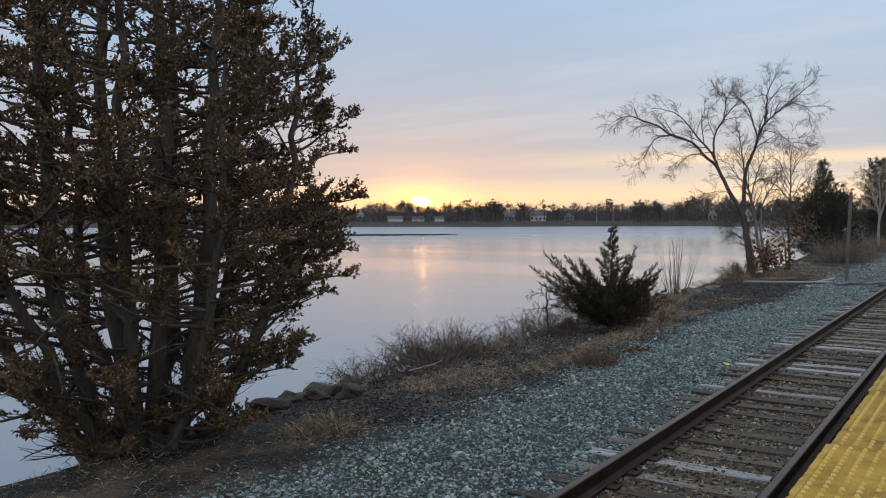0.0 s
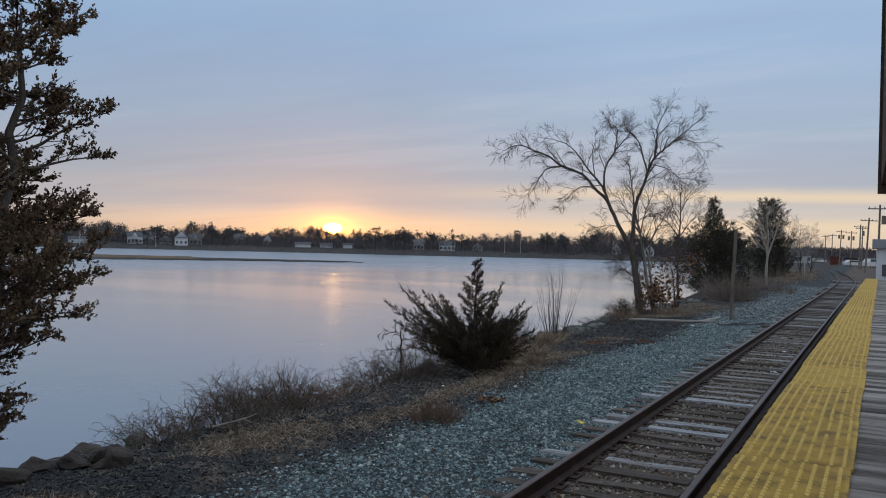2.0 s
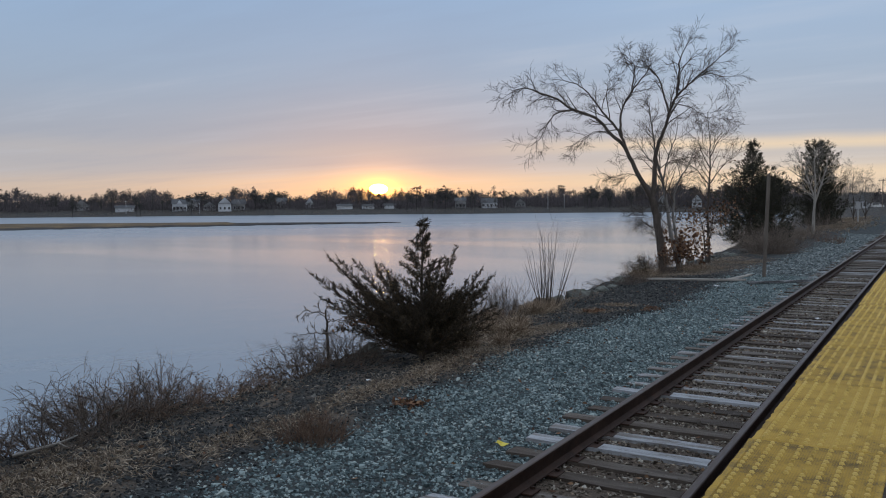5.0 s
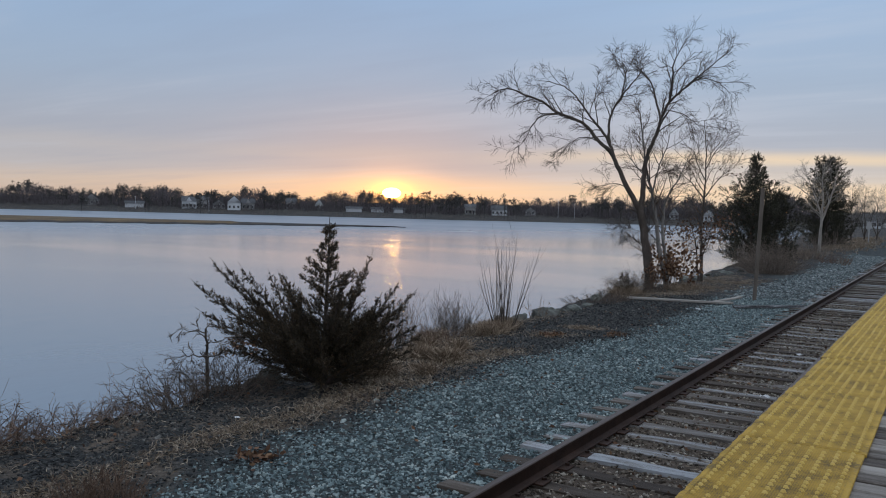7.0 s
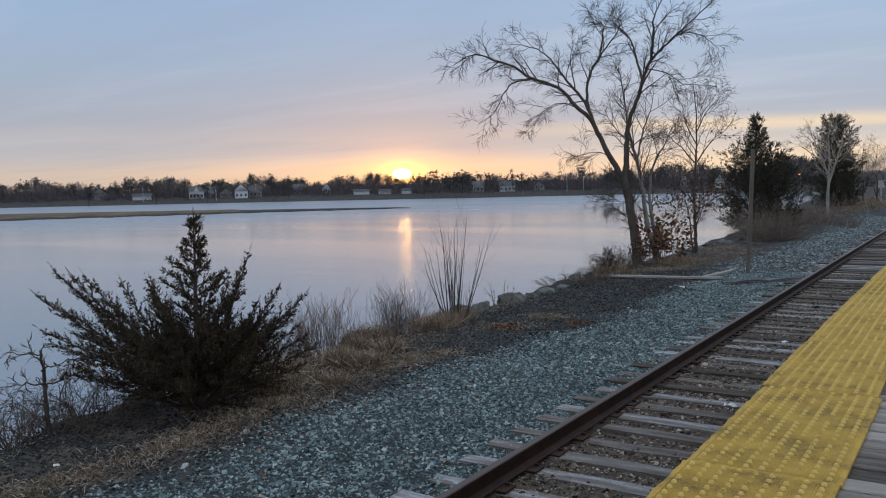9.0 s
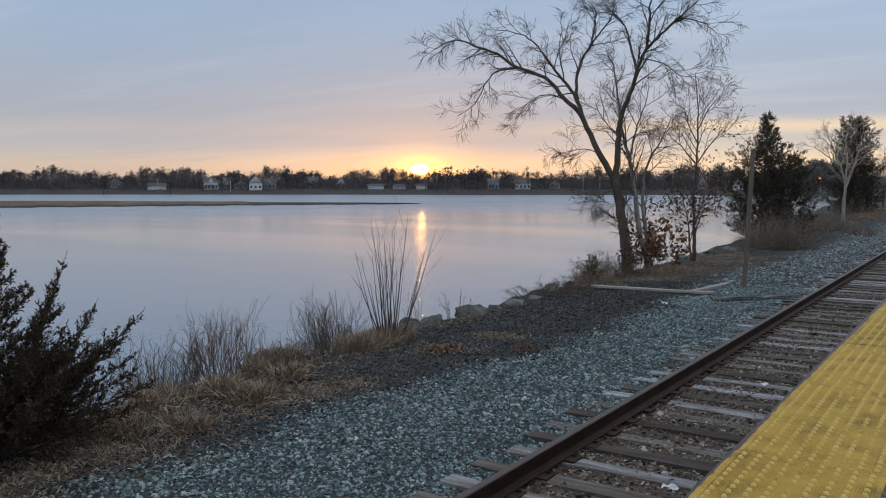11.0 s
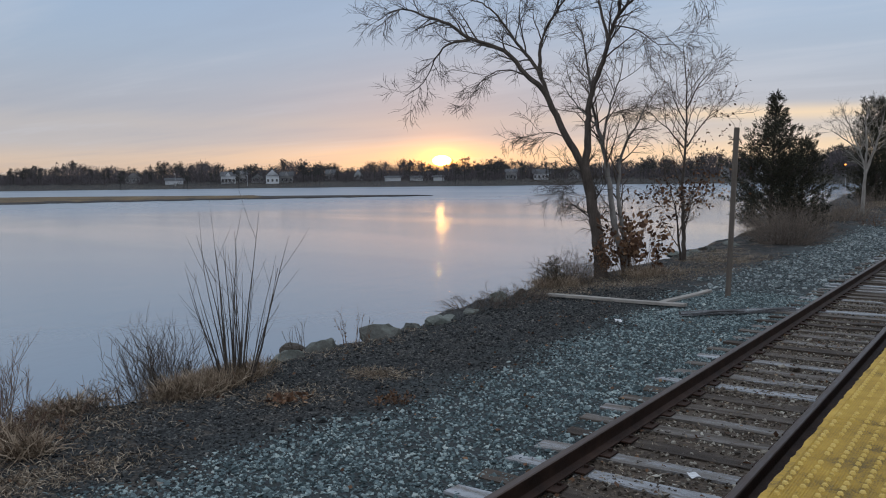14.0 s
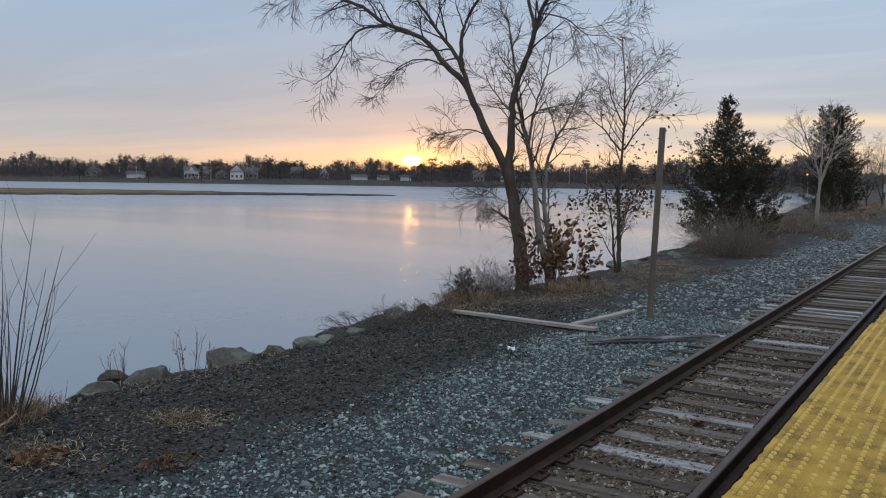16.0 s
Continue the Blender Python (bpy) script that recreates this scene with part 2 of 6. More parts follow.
M_RAIL = surface("rusty_rail", [(0.3, (0.016, 0.009, 0.007)), (0.5, (0.038, 0.020, 0.014)), (0.75, (0.078, 0.043, 0.030))], 5, 70, (0.55, 0.85), 0.3, 0.004, metal=0.25)
M_RAILTOP = surface("worn_rail_head", [(0.3, (0.055, 0.036, 0.028)), (0.7, (0.14, 0.105, 0.09))], 3, 50, (0.35, 0.6), 0.15, 0.002, (1, 0.1, 1), metal=0.7)
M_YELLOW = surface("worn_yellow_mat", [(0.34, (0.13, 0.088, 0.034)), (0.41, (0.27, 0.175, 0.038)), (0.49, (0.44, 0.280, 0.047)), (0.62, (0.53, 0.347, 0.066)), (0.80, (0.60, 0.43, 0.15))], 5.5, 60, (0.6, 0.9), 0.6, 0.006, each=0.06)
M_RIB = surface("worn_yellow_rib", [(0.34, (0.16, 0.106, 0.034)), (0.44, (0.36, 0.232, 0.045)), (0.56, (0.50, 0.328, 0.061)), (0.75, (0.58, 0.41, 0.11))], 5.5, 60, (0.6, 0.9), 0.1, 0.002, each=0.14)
# the raised domes, a paler yellow than the mat they stand on
M_DOME = surface("paler_yellow_dome", [(0.34, (0.30, 0.20, 0.052)), (0.45, (0.58, 0.41, 0.11)), (0.7, (0.70, 0.54, 0.20))], 5.5, 60, (0.6, 0.9), 0.1, 0.002)
M_TAN = surface("tan_stem", [(0.3, (0.105, 0.086, 0.073)), (0.7, (0.245, 0.20, 0.168))], 4, 30, (0.85, 1.0), 0.2, 0.002, island=0.5)
M_DECK = surface("grey_deck_board", [(0.28, (0.050, 0.042, 0.036)), (0.42, (0.135, 0.118, 0.104)), (0.56, (0.25, 0.228, 0.205)), (0.8, (0.42, 0.395, 0.36))], 1.6, 22, (0.7, 0.95), 0.9, 0.010, (1, 9, 9), each=0.42)
M_TIMBER = surface("dark_timber", [(0.3, (0.022, 0.018, 0.015)), (0.7, (0.09, 0.075, 0.06))], 2, 30, (0.8, 0.95), 0.5, 0.008, (6, 1, 6))
M_BARK = surface("grey_brown_bark", [(0.3, (0.034, 0.027, 0.023)), (0.55, (0.085, 0.071, 0.062)), (0.8, (0.17, 0.15, 0.132))], 6, 40, (0.85, 1.0), 0.8, 0.02, (1, 1, 0.3))
M_CEDARBARK = surface("shaggy_cedar_bark", [(0.3, (0.042, 0.034, 0.029)), (0.5, (0.095, 0.081, 0.071)), (0.75, (0.19, 0.17, 0.155))], 5, 30, (0.85, 1.0), 1.0, 0.03, (1, 1, 0.15))
M_PALEBARK = surface("pale_bark", [(0.3, (0.15, 0.135, 0.12)), (0.55, (0.28, 0.265, 0.245)), (0.8, (0.42, 0.40, 0.37))], 6, 40, (0.85, 1.0), 0.6, 0.015, (1, 1, 0.4))
M_GREYBARK = surface("grey_bark", [(0.3, (0.11, 0.104, 0.098)), (0.55, (0.21, 0.20, 0.19)), (0.8, (0.33, 0.32, 0.305))], 6, 40, (0.85, 1.0), 0.6, 0.015, (1, 1, 0.4))
M_TWIG = surface("twig", [(0.3, (0.055, 0.042, 0.034)), (0.7, (0.15, 0.12, 0.10))], 4, 30, (0.85, 1.0), 0.2, 0.002, island=0.4)
M_TWIGRED = surface("red_brown_twig", [(0.3, (0.08, 0.05, 0.036)), (0.7, (0.22, 0.15, 0.11))], 4, 30, (0.85, 1.0), 0.2, 0.002, island=0.4)
M_CEDAR = surface("cedar_foliage", [(0.2, (0.022, 0.019, 0.013)), (0.5, (0.052, 0.042, 0.027)), (0.75, (0.110, 0.076, 0.046)), (0.95, (0.20, 0.135, 0.085))], 1.2, 12, (0.7, 0.9), 0.1, 0.002, island=0.6)
M_CEDARBROWN = surface("bronzed_cedar_foliage", [(0.2, (0.060, 0.043, 0.028)), (0.5, (0.125, 0.085, 0.050)), (0.75, (0.20, 0.128, 0.074)), (0.95, (0.28, 0.18, 0.11))], 0.9, 12, (0.7, 0.9), 0.1, 0.002, island=0.6)
M_FIR = surface("dark_evergreen", [(0.2, (0.020, 0.022, 0.016)), (0.6, (0.048, 0.048, 0.032)), (0.9, (0.095, 0.082, 0.052))], 1.2, 12, (0.7, 0.9), 0.1, 0.002, island=0.6)
M_LEAF = surface("dead_brown_leaf", [(0.2, (0.060, 0.031, 0.019)), (0.5, (0.130, 0.068, 0.040)), (0.85, (0.24, 0.145, 0.085))], 2, 20, (0.7, 0.9), 0.1, 0.002, island=0.7)
M_GRASS = surface("dry_grass", [(0.2, (0.085, 0.062, 0.045)), (0.5, (0.205, 0.158, 0.115)), (0.85, (0.44, 0.37, 0.285))], 2, 20, (0.7, 0.9), 0.1, 0.002, island=0.7)
M_STRAW = surface("tussock_straw", [(0.2, (0.095, 0.066, 0.044)), (0.5, (0.225, 0.165, 0.115)), (0.85, (0.46, 0.375, 0.285))], 2, 20, (0.7, 0.9), 0.1, 0.002, island=0.7)
M_ROCK = surface("shore_rock", [(0.22, (0.035, 0.034, 0.031)), (0.40, (0.090, 0.092, 0.084)), (0.54, (0.140, 0.152, 0.140)), (0.70, (0.19, 0.215, 0.195)), (0.88, (0.33, 0.35, 0.33))], 3, 22, (0.75, 0.95), 0.7, 0.03, each=0.3)
M_DARKROCK = surface("dark_shore_rock", [(0.22, (0.016, 0.013, 0.012)), (0.42, (0.048, 0.037, 0.031)), (0.60, (0.075, 0.064, 0.055)), (0.76, (0.095, 0.100, 0.082)), (0.88, (0.24, 0.24, 0.20))], 3, 22, (0.75, 0.95), 0.9, 0.03, each=0.3)


def marsh_material():
    """Black mud where the tide reaches, ochre marsh grass above it."""
    m = bpy.data.materials.new("marsh_mud_grass")
    m.use_nodes = True
    n = Nodes(m.node_tree)
    co = n.add("ShaderNodeTexCoord").outputs["Object"]
    z = n.add("ShaderNodeSeparateXYZ", {0: co}).outputs[2]
    big, fine = n.noise(co, 0.12, 4, 0.6), n.noise(co, 1.3, 4, 0.65)
    turf = n.ramp(n.math("ADD", n.math("MULTIPLY", big, 0.6), n.math("MULTIPLY", fine, 0.4)), [(0.3, (0.045, 0.032, 0.02)), (0.5, (0.12, 0.082, 0.042)), (0.72, (0.24, 0.165, 0.075))])
    wet = n.math("ADD", z, n.math("MULTIPLY", n.math("SUBTRACT", n.noise(co, 0.3, 3, 0.6), 0.5), 0.5))
    mud = n.ramp(fine, [(0.3, (0.014, 0.012, 0.012)), (0.7, (0.045, 0.04, 0.038))])
    col = n.mix(n.ramp(n.math("ADD", wet, 2.0), [(0.66, 0.0), (0.78, 1.0)]), mud, turf)
    bp = n.add("ShaderNodeBump", {"Height": fine, "Strength": 0.4, "Distance": 0.1}).outputs[0]
    p = n.add("ShaderNodeBsdfPrincipled", {"Base Color": col, "Roughness": 0.85, "Normal": bp, "Specular IOR Level": 0.25})
    n.add("ShaderNodeOutputMaterial", {0: p.outputs[0]})
    return m


M_MARSH = marsh_material()
# haze over the water is painted into both tree colours, paler and greyer
M_HAZETREE = surface("hazed_far_trees", [(0.2, (0.062, 0.057, 0.064)), (0.55, (0.098, 0.089, 0.096)), (0.9, (0.14, 0.125, 0.13))], 0.05, 0.6, (0.9, 1.0), 0.0, 0.01, island=0.15)
M_HAZEPINE = surface("far_pines", [(0.2, (0.045, 0.045, 0.046)), (0.6, (0.068, 0.067, 0.065)), (0.9, (0.10, 0.095, 0.088))], 0.05, 0.6, (0.9, 1.0), 0.0, 0.01, island=0.15)
M_POST = surface("weathered_grey_post", [(0.3, (0.070, 0.059, 0.050)), (0.7, (0.18, 0.158, 0.14))], 2, 26, (0.8, 0.95), 0.5, 0.006, (6, 6, 0.6))
M_PLANK = surface("weathered_plank", [(0.3, (0.16, 0.145, 0.13)), (0.7, (0.42, 0.40, 0.37))], 2, 30, (0.8, 0.95), 0.5, 0.006, (1, 8, 8))
M_FROST = surface("dark_board_white_streaks", [(0.40, (0.030, 0.027, 0.026)), (0.52, (0.085, 0.085, 0.09)), (0.60, (0.42, 0.45, 0.48)), (0.75, (0.62, 0.65, 0.68))], 2.2, 24, (0.7, 0.9), 0.4, 0.004, (0.6, 14, 14))
M_WHITE = surface("white_siding", [(0.3, (0.44, 0.48, 0.53)), (0.7, (0.58, 0.61, 0.65))], 0.4, 3, (0.6, 0.8), 0.1, 0.01)
M_GREY = surface("grey_shingle_siding", [(0.3, (0.20, 0.205, 0.215)), (0.7, (0.34, 0.345, 0.355))], 0.4, 3, (0.7, 0.9), 0.1, 0.01)
M_ROOF = surface("asphalt_shingle", [(0.3, (0.060, 0.064, 0.072)), (0.7, (0.13, 0.138, 0.15))], 0.4, 3, (0.85, 0.95), 0.1, 0.01)
M_PANE = surface("window_glass", [(0.3, (0.05, 0.055, 0.065)), (0.7, (0.09, 0.095, 0.105))], 0.4, 3, (0.05, 0.15), 0.0, 0.01, spec=0.6)

# ---- geometry helpers ----


def link(name, verts, faces, material, parent=None, label="", smooth=False):
    """A mesh object from vertices and faces."""
    me = bpy.data.meshes.new(name)
    me.from_pydata([tuple(v) for v in verts] if not isinstance(verts, np.ndarray) else verts.tolist(), [], faces.tolist() if isinstance(faces, np.ndarray) else faces)
    me.materials.append(material)
    if smooth:
        me.polygons.foreach_set("use_smooth", [True] * len(me.polygons))
    me.update()
    ob = new(name, me)
    ob.parent = parent
    if label:
        tagged(ob, label)
    return ob


def part(name, bm, material, parent, label="", smooth=False):
    """Links a bmesh as one mesh object under a thing or a part."""
    me = bpy.data.meshes.new(name)
    bm.to_mesh(me)
    bm.free()
    me.materials.append(material)
    if smooth:
        me.polygons.foreach_set("use_smooth", [True] * len(me.polygons))
    ob = new(name, me)
    ob.parent = parent
    if label:
        tagged(ob, label)
    return ob


def thing(name, m, label, category, group="", kind=""):
    ob = new(name)
    ob.empty_display_size = 0.2
    ob.matrix_basis = m
    return tagged(ob, label, category, group, kind)


def box(bm, x0, x1, y0, y1, z0, z1, bevel=0.0):
    got = bmesh.ops.create_cube(bm, size=1.0, matrix=Matrix.Translation(((x0 + x1) / 2, (y0 + y1) / 2, (z0 + z1) / 2)) @ Matrix.Diagonal((x1 - x0, y1 - y0, z1 - z0, 1)))
    if bevel:
        es = list({e for v in got["verts"] for e in v.link_edges})
        bmesh.ops.bevel(bm, geom=es, offset=bevel, segments=1, affect="EDGES")
    return bm


def boxes(*dims, bevel=0.0):
    bm = bmesh.new()
    for d in dims:
        box(bm, *d, bevel=bevel)
    return bm


class Tubes:
    """Gathers tapered round stems into one mesh."""

    def __init__(self):
        self.v, self.f = [], []

    def stem(self, pts, radii, sides=5):
        start = len(self.v)
        up = Vector((0.31, 0.22, 0.93))
        for i, (p, r) in enumerate(zip(pts, radii)):
            a, b = pts[max(i - 1, 0)], pts[min(i + 1, len(pts) - 1)]
            d = (b - a).normalized() if (b - a).length > 1e-9 else Vector((0, 0, 1))
            u = d.cross(up)
            if u.length < 0.05:
                u = d.cross(Vector((1, 0, 0)))
            u.normalize()
            w = d.cross(u)
            for k in range(sides):
                t = 2 * math.pi * k / sides
                self.v.append(p + u * (r * math.cos(t)) + w * (r * math.sin(t)))
        for i in range(len(pts) - 1):
            for k in range(sides):
                a, b = start + i * sides + k, start + i * sides + (k + 1) % sides
                self.f.append((a, b, b + sides, a + sides))

    def link(self, name, material, parent=None, label=""):
        return link(name, self.v, self.f, material, parent, label, smooth=True)


def rvec(r, s=1.0):
    return Vector((r.gauss(0, s), r.gauss(0, s), r.gauss(0, s)))


def run(r, p, d, length, r0, r1, steps, wander, lift):
    """A wandering stem: its points, radii and last direction."""
    pts, radii = [p.copy()], [r0]
    for i in range(steps):
        d = (d + rvec(r, wander) + Vector((0, 0, lift / steps))).normalized()
        p = p + d * (length / steps)
        pts.append(p.copy())
        radii.append(r0 + (r1 - r0) * (i + 1) / steps)
    return pts, radii, d


def sprout(r, pts, radii, n, spread, start=0.25):
    """Places and directions of n side shoots along a stem."""
    out = []
    for i in range(n):
        t = start + (1 - start) * (i + r.random()) / n
        f = t * (len(pts) - 1)
        k = min(int(f), len(pts) - 2)
        p = pts[k].lerp(pts[k + 1], f - k)
        d = (pts[k + 1] - pts[k]).normalized()
        side = d.cross(rvec(r)).normalized()
        out.append((p, (d * math.cos(spread) + side * math.sin(spread)).normalized(), radii[k] + (radii[k + 1] - radii[k]) * (f - k), t))
    return out


def blades(places, dirs, length, width, jitter, seed, bend=0.0):
    """Many small pointed leaves (two triangles each): vertices and faces."""
    g = np.random.default_rng(seed)
    p, d = np.asarray(places, float), np.asarray(dirs, float)
    n = len(p)
    d = d / np.maximum(np.linalg.norm(d, axis=1, keepdims=True), 1e-6) + g.normal(0, jitter, (n, 3))
    d /= np.linalg.norm(d, axis=1, keepdims=True)
    s = np.cross(d, g.normal(0, 1, (n, 3)))
    s /= np.linalg.norm(s, axis=1, keepdims=True)
    ll = length * g.uniform(0.55, 1.35, (n, 1))
    ww = width * g.uniform(0.6, 1.3, (n, 1))
    tip = p + d * ll
    if bend:
        tip[:, 2] -= bend * ll[:, 0] * g.uniform(0.2, 1.2, n)
    mid = p + d * ll * 0.5
    v = np.stack([p, mid + s * ww, tip, mid - s * ww], 1).reshape(-1, 3)
    f = np.arange(n * 4).reshape(n, 4)
    return v, f


# ---- ground, water, far shore ----
CREST_Y = [-30, 0, 5, 10, 14, 18, 24, 30, 36, 42, 60, 90, 150, 260]
CREST_X = [-9.0, -8.4, -8.3, -8.8, -8.5, -8.6, -8.6, -8.9, -9.6, -9.1, -9.8, -12.0, -18.0, -30.0]
FAR_AZ = [-180, -60, 4, 10, 16, 30, 45, 60, 80, 120, 180]
FAR_R = [900, 900, 330, 335, 375, 362, 385, 420, 450, 600, 900]


def height(x, y):
    """Height of the land at x, y (arrays)."""
    x, y = np.asarray(x, float), np.asarray(y, float)
    crest = np.interp(y, CREST_Y, CREST_X) + 0.25 * np.sin(y * 1.3) + 0.15 * np.sin(y * 3.1 + 1)
    rise = np.clip((y - 50) / 25, 0, 1) * np.clip((-4.5 - x) / 2, 0, 1) * 0.45
    inland = np.clip((-3.7 - x) / 5.0, 0, 1.2) * -0.26 + rise
    inland = inland + 0.035 * np.sin(x * 1.7 + y * 0.8) * np.sin(y * 1.1 - x * 0.6) * np.clip((-4.2 - x) / 1.5, 0, 1)
    d = crest - x
    bank = np.where(d > 0, -0.62 * np.clip(d, 0, 0.6) - 0.5 * np.clip(d - 0.6, 0, 8), -0.0)
    near = np.maximum(inland + bank, -3.6)
    az, rr = np.degrees(np.arctan2(-x, y)), np.hypot(x, y)
    e = rr - np.interp(az, FAR_AZ, FAR_R)
    far = -3.6 + np.clip((e + 10) / 10, 0, 1) * 2.2 + np.clip(e / 25, 0, 1) * 1.6 + np.clip((e - 15) / 90, 0, 1) * 3.0
    near = near - 0.078 * np.clip((x + 5.0) / 1.3, 0, 1)
    return np.maximum(near, far)


def ticks(lo, hi, step, reach, grow=1.16):
    a = list(np.arange(lo, hi + 1e-6, step))
    s = step
    while a[-1] < reach:
        s *= grow
        a.append(a[-1] + min(s, 14 if a[-1] < 520 else 400))
    s = step
    while a[0] > -reach:
        s *= grow
        a.insert(0, a[0] - min(s, 14 if a[0] > -520 else 400))
    return np.array(a)


def build_ground():
    xs, ys = ticks(-12, 3, 0.22, 2400), ticks(-2, 60, 0.3, 2400)
    gx, gy = np.meshgrid(xs, ys)
    v = np.stack([gx, gy, height(gx, gy)], -1).reshape(-1, 3)
    nx, ny = len(xs), len(ys)
    i = (np.arange(ny - 1)[:, None] * nx + np.arange(nx - 1)[None]).reshape(-1)
    f = np.stack([i, i + 1, i + nx + 1, i + nx], -1)
    ob = link("ground", v, f, M_GROUND, smooth=True)
    tagged(ob, "grey crushed stone, dark soil and dry grass beside the track", "ground", kind="structure")
    bm = bmesh.new()
    bmesh.ops.create_grid(bm, x_segments=8, y_segments=8, size=2400)
    w = part("water", bm, M_WATER, None)
    w.location = (0, 0, WATER_Z)
    tagged(w, "calm grey-blue tidal water reflecting the dawn sky", "water", kind="structure")


def at_polar(az, r, z=0.0):
    return Vector((-math.sin(radians(az)) * r, math.cos(radians(az)) * r, z))


def build_spit():
    """A low bank of mud and marsh grass in the bay."""
    az = np.linspace(32.6, 95.0, 120)
    near = np.interp(az, [32.6, 36, 45.7, 57, 70, 95], [190, 186, 178, 172, 160, 140])
    far = np.interp(az, [32.6, 36, 45.7, 57, 70, 95], [192, 198, 209, 238, 260, 280])
    near = near + 1.6 * np.sin(az * 2.3) + 1.0 * np.sin(az * 5.1)
    v, f = [], []
    for k, (a, n0, f0) in enumerate(zip(az, near, far)):
        for j, t in enumerate((0.0, 0.06, 0.3, 0.6, 0.92, 1.0)):
            zz = (-0.25, 0.16, 0.5 if a > 44 else 0.22, 0.55 if a > 44 else 0.22, 0.3 if a > 44 else 0.2, -0.25)[j] * min(1.0, (a - 32.4) / 1.5 + 0.3)
            v.append(at_polar(a, n0 + (f0 - n0) * t, WATER_Z + zz))
        if k:
            for j in range(5):
                b = (k - 1) * 6 + j
                f.append((b, b + 6, b + 7, b + 1))
    tagged(link("marsh_bank", v, f, M_MARSH, smooth=True), "low brown mud and marsh-grass bank in the bay", "marsh", kind="structure")


def far_tree(r, base, hgt, kind, V, F):
    """Adds one far tree: a fan of fine boughs or a stack of pine tufts."""
    def blade(p, d, ln, w):
        s = d.cross(rvec(r)).normalized() * w
        b = len(V)
        m = p + d * ln * 0.45
        V.extend((p, m + s, p + d * ln, m - s))
        F.append((b, b + 1, b + 2, b + 3))
    up = Vector((0, 0, 1))
    blade(base - up * 0.5, up, hgt * (0.98 if kind == "pine" else 0.8), 0.22)
    if kind == "bare":
        wide = hgt * r.uniform(0.30, 0.46)
        for i in range(84):
            q = rvec(r).normalized() * r.random() ** 0.4
            p = base + Vector((q.x * wide, q.y * wide, hgt * (0.54 + 0.36 * q.z)))
            blade(p, (Vector((q.x, q.y, 1.1)) + rvec(r, 0.35)).normalized(), hgt * r.uniform(0.09, 0.22), hgt * r.uniform(0.006, 0.012))
    elif kind == "pine":
        wide = hgt * r.uniform(0.12, 0.22)
        for c in range(12):
            q = rvec(r).normalized() * r.random() ** 0.8
            mid = base + Vector((q.x * wide, q.y * wide, hgt * (0.66 + 0.30 * q.z)))
            for i in range(20):
                s = rvec(r, hgt * 0.038)
                blade(mid + Vector((s.x, s.y, s.z * 0.6)), rvec(r).normalized(), hgt * r.uniform(0.03, 0.07), hgt * r.uniform(0.009, 0.018))
    else:
        for i in range(40):
            p = base + Vector((r.gauss(0, 1) * hgt * 0.6, r.gauss(0, 1) * hgt * 0.6, r.uniform(0, 0.55) * hgt))
            blade(p, (up + rvec(r, 0.5)).normalized(), hgt * r.uniform(0.22, 0.5), hgt * r.uniform(0.02, 0.05))


# bearing, distance behind the shore, width, depth, wall and roof height, walls, label, gable to the water, floors, windows across
HOUSES = [(53.9, 46, 7.6, 6.0, 2.8, 2.6, M_GREY, "grey cottage with a steep roof across the water", True, 1, 3), (51.3, 28, 8.5, 5.1, 2.1, 1.0, M_WHITE, "long low white house across the water", False, 1, 5), (47.9, 30, 6.8, 6.0, 3.8, 1.8, M_WHITE, "white two-storey house across the water", False, 2, 4), (47.1, 36, 6.0, 6.0, 4.4, 1.6, M_GREY, "pale grey two-storey house across the water", False, 2, 3),
          (46.0, 34, 6.0, 5.1, 2.5, 1.9, M_GREY, "grey cottage across the water", True, 1, 3), (45.0, 26, 6.0, 6.0, 3.9, 2.6, M_WHITE, "tall white gabled house across the water", True, 2, 3), (44.1, 32, 6.0, 5.1, 3.4, 1.8, M_GREY, "grey shingled house across the water", False, 2, 3), (39.4, 50, 4.2, 5.1, 2.8, 2.7, M_WHITE, "small white gabled house among far trees", True, 2, 2), (37, 34, 7.6, 4.2, 1.9, 0.8, M_WHITE, "low white building by the far shore", False, 1, 5),
          (35.4, 36, 6.0, 4.2, 1.8, 0.7, M_WHITE, "low white shed by the far shore", False, 1, 4), (33.9, 34, 5.1, 4.2, 2.0, 0.7, M_WHITE, "low white building by the far shore", False, 1, 3), (29, 34, 5.1, 5.1, 3.8, 1.3, M_GREY, "square grey house across the water", False, 2, 3), (27, 34, 7.6, 6.0, 2.8, 1.9, M_WHITE, "white gabled house with dark roof across the water", False, 1, 4), (24.9, 40, 5.1, 5.1, 2.5, 1.8, M_GREY, "grey cottage among far trees", True, 1, 2),
          (15.4, 40, 4.2, 5.1, 3.0, 2.4, M_WHITE, "white gabled house on the far shore", True, 2, 2), (13.2, 26, 4.2, 5.1, 3.1, 2.4, M_WHITE, "white gabled house by the water", True, 2, 2), (41.3, 60, 5.1, 5.1, 3.3, 1.9, M_GREY, "grey house among far trees", False, 2, 3)]


def clear_of_houses(az, e):
    """True where no house stands behind this spot."""
    return all(abs(az - h[0]) > h[2] * 0.34 / 380 * 57.3 + 0.05 or e > h[1] + 3 for h in HOUSES)


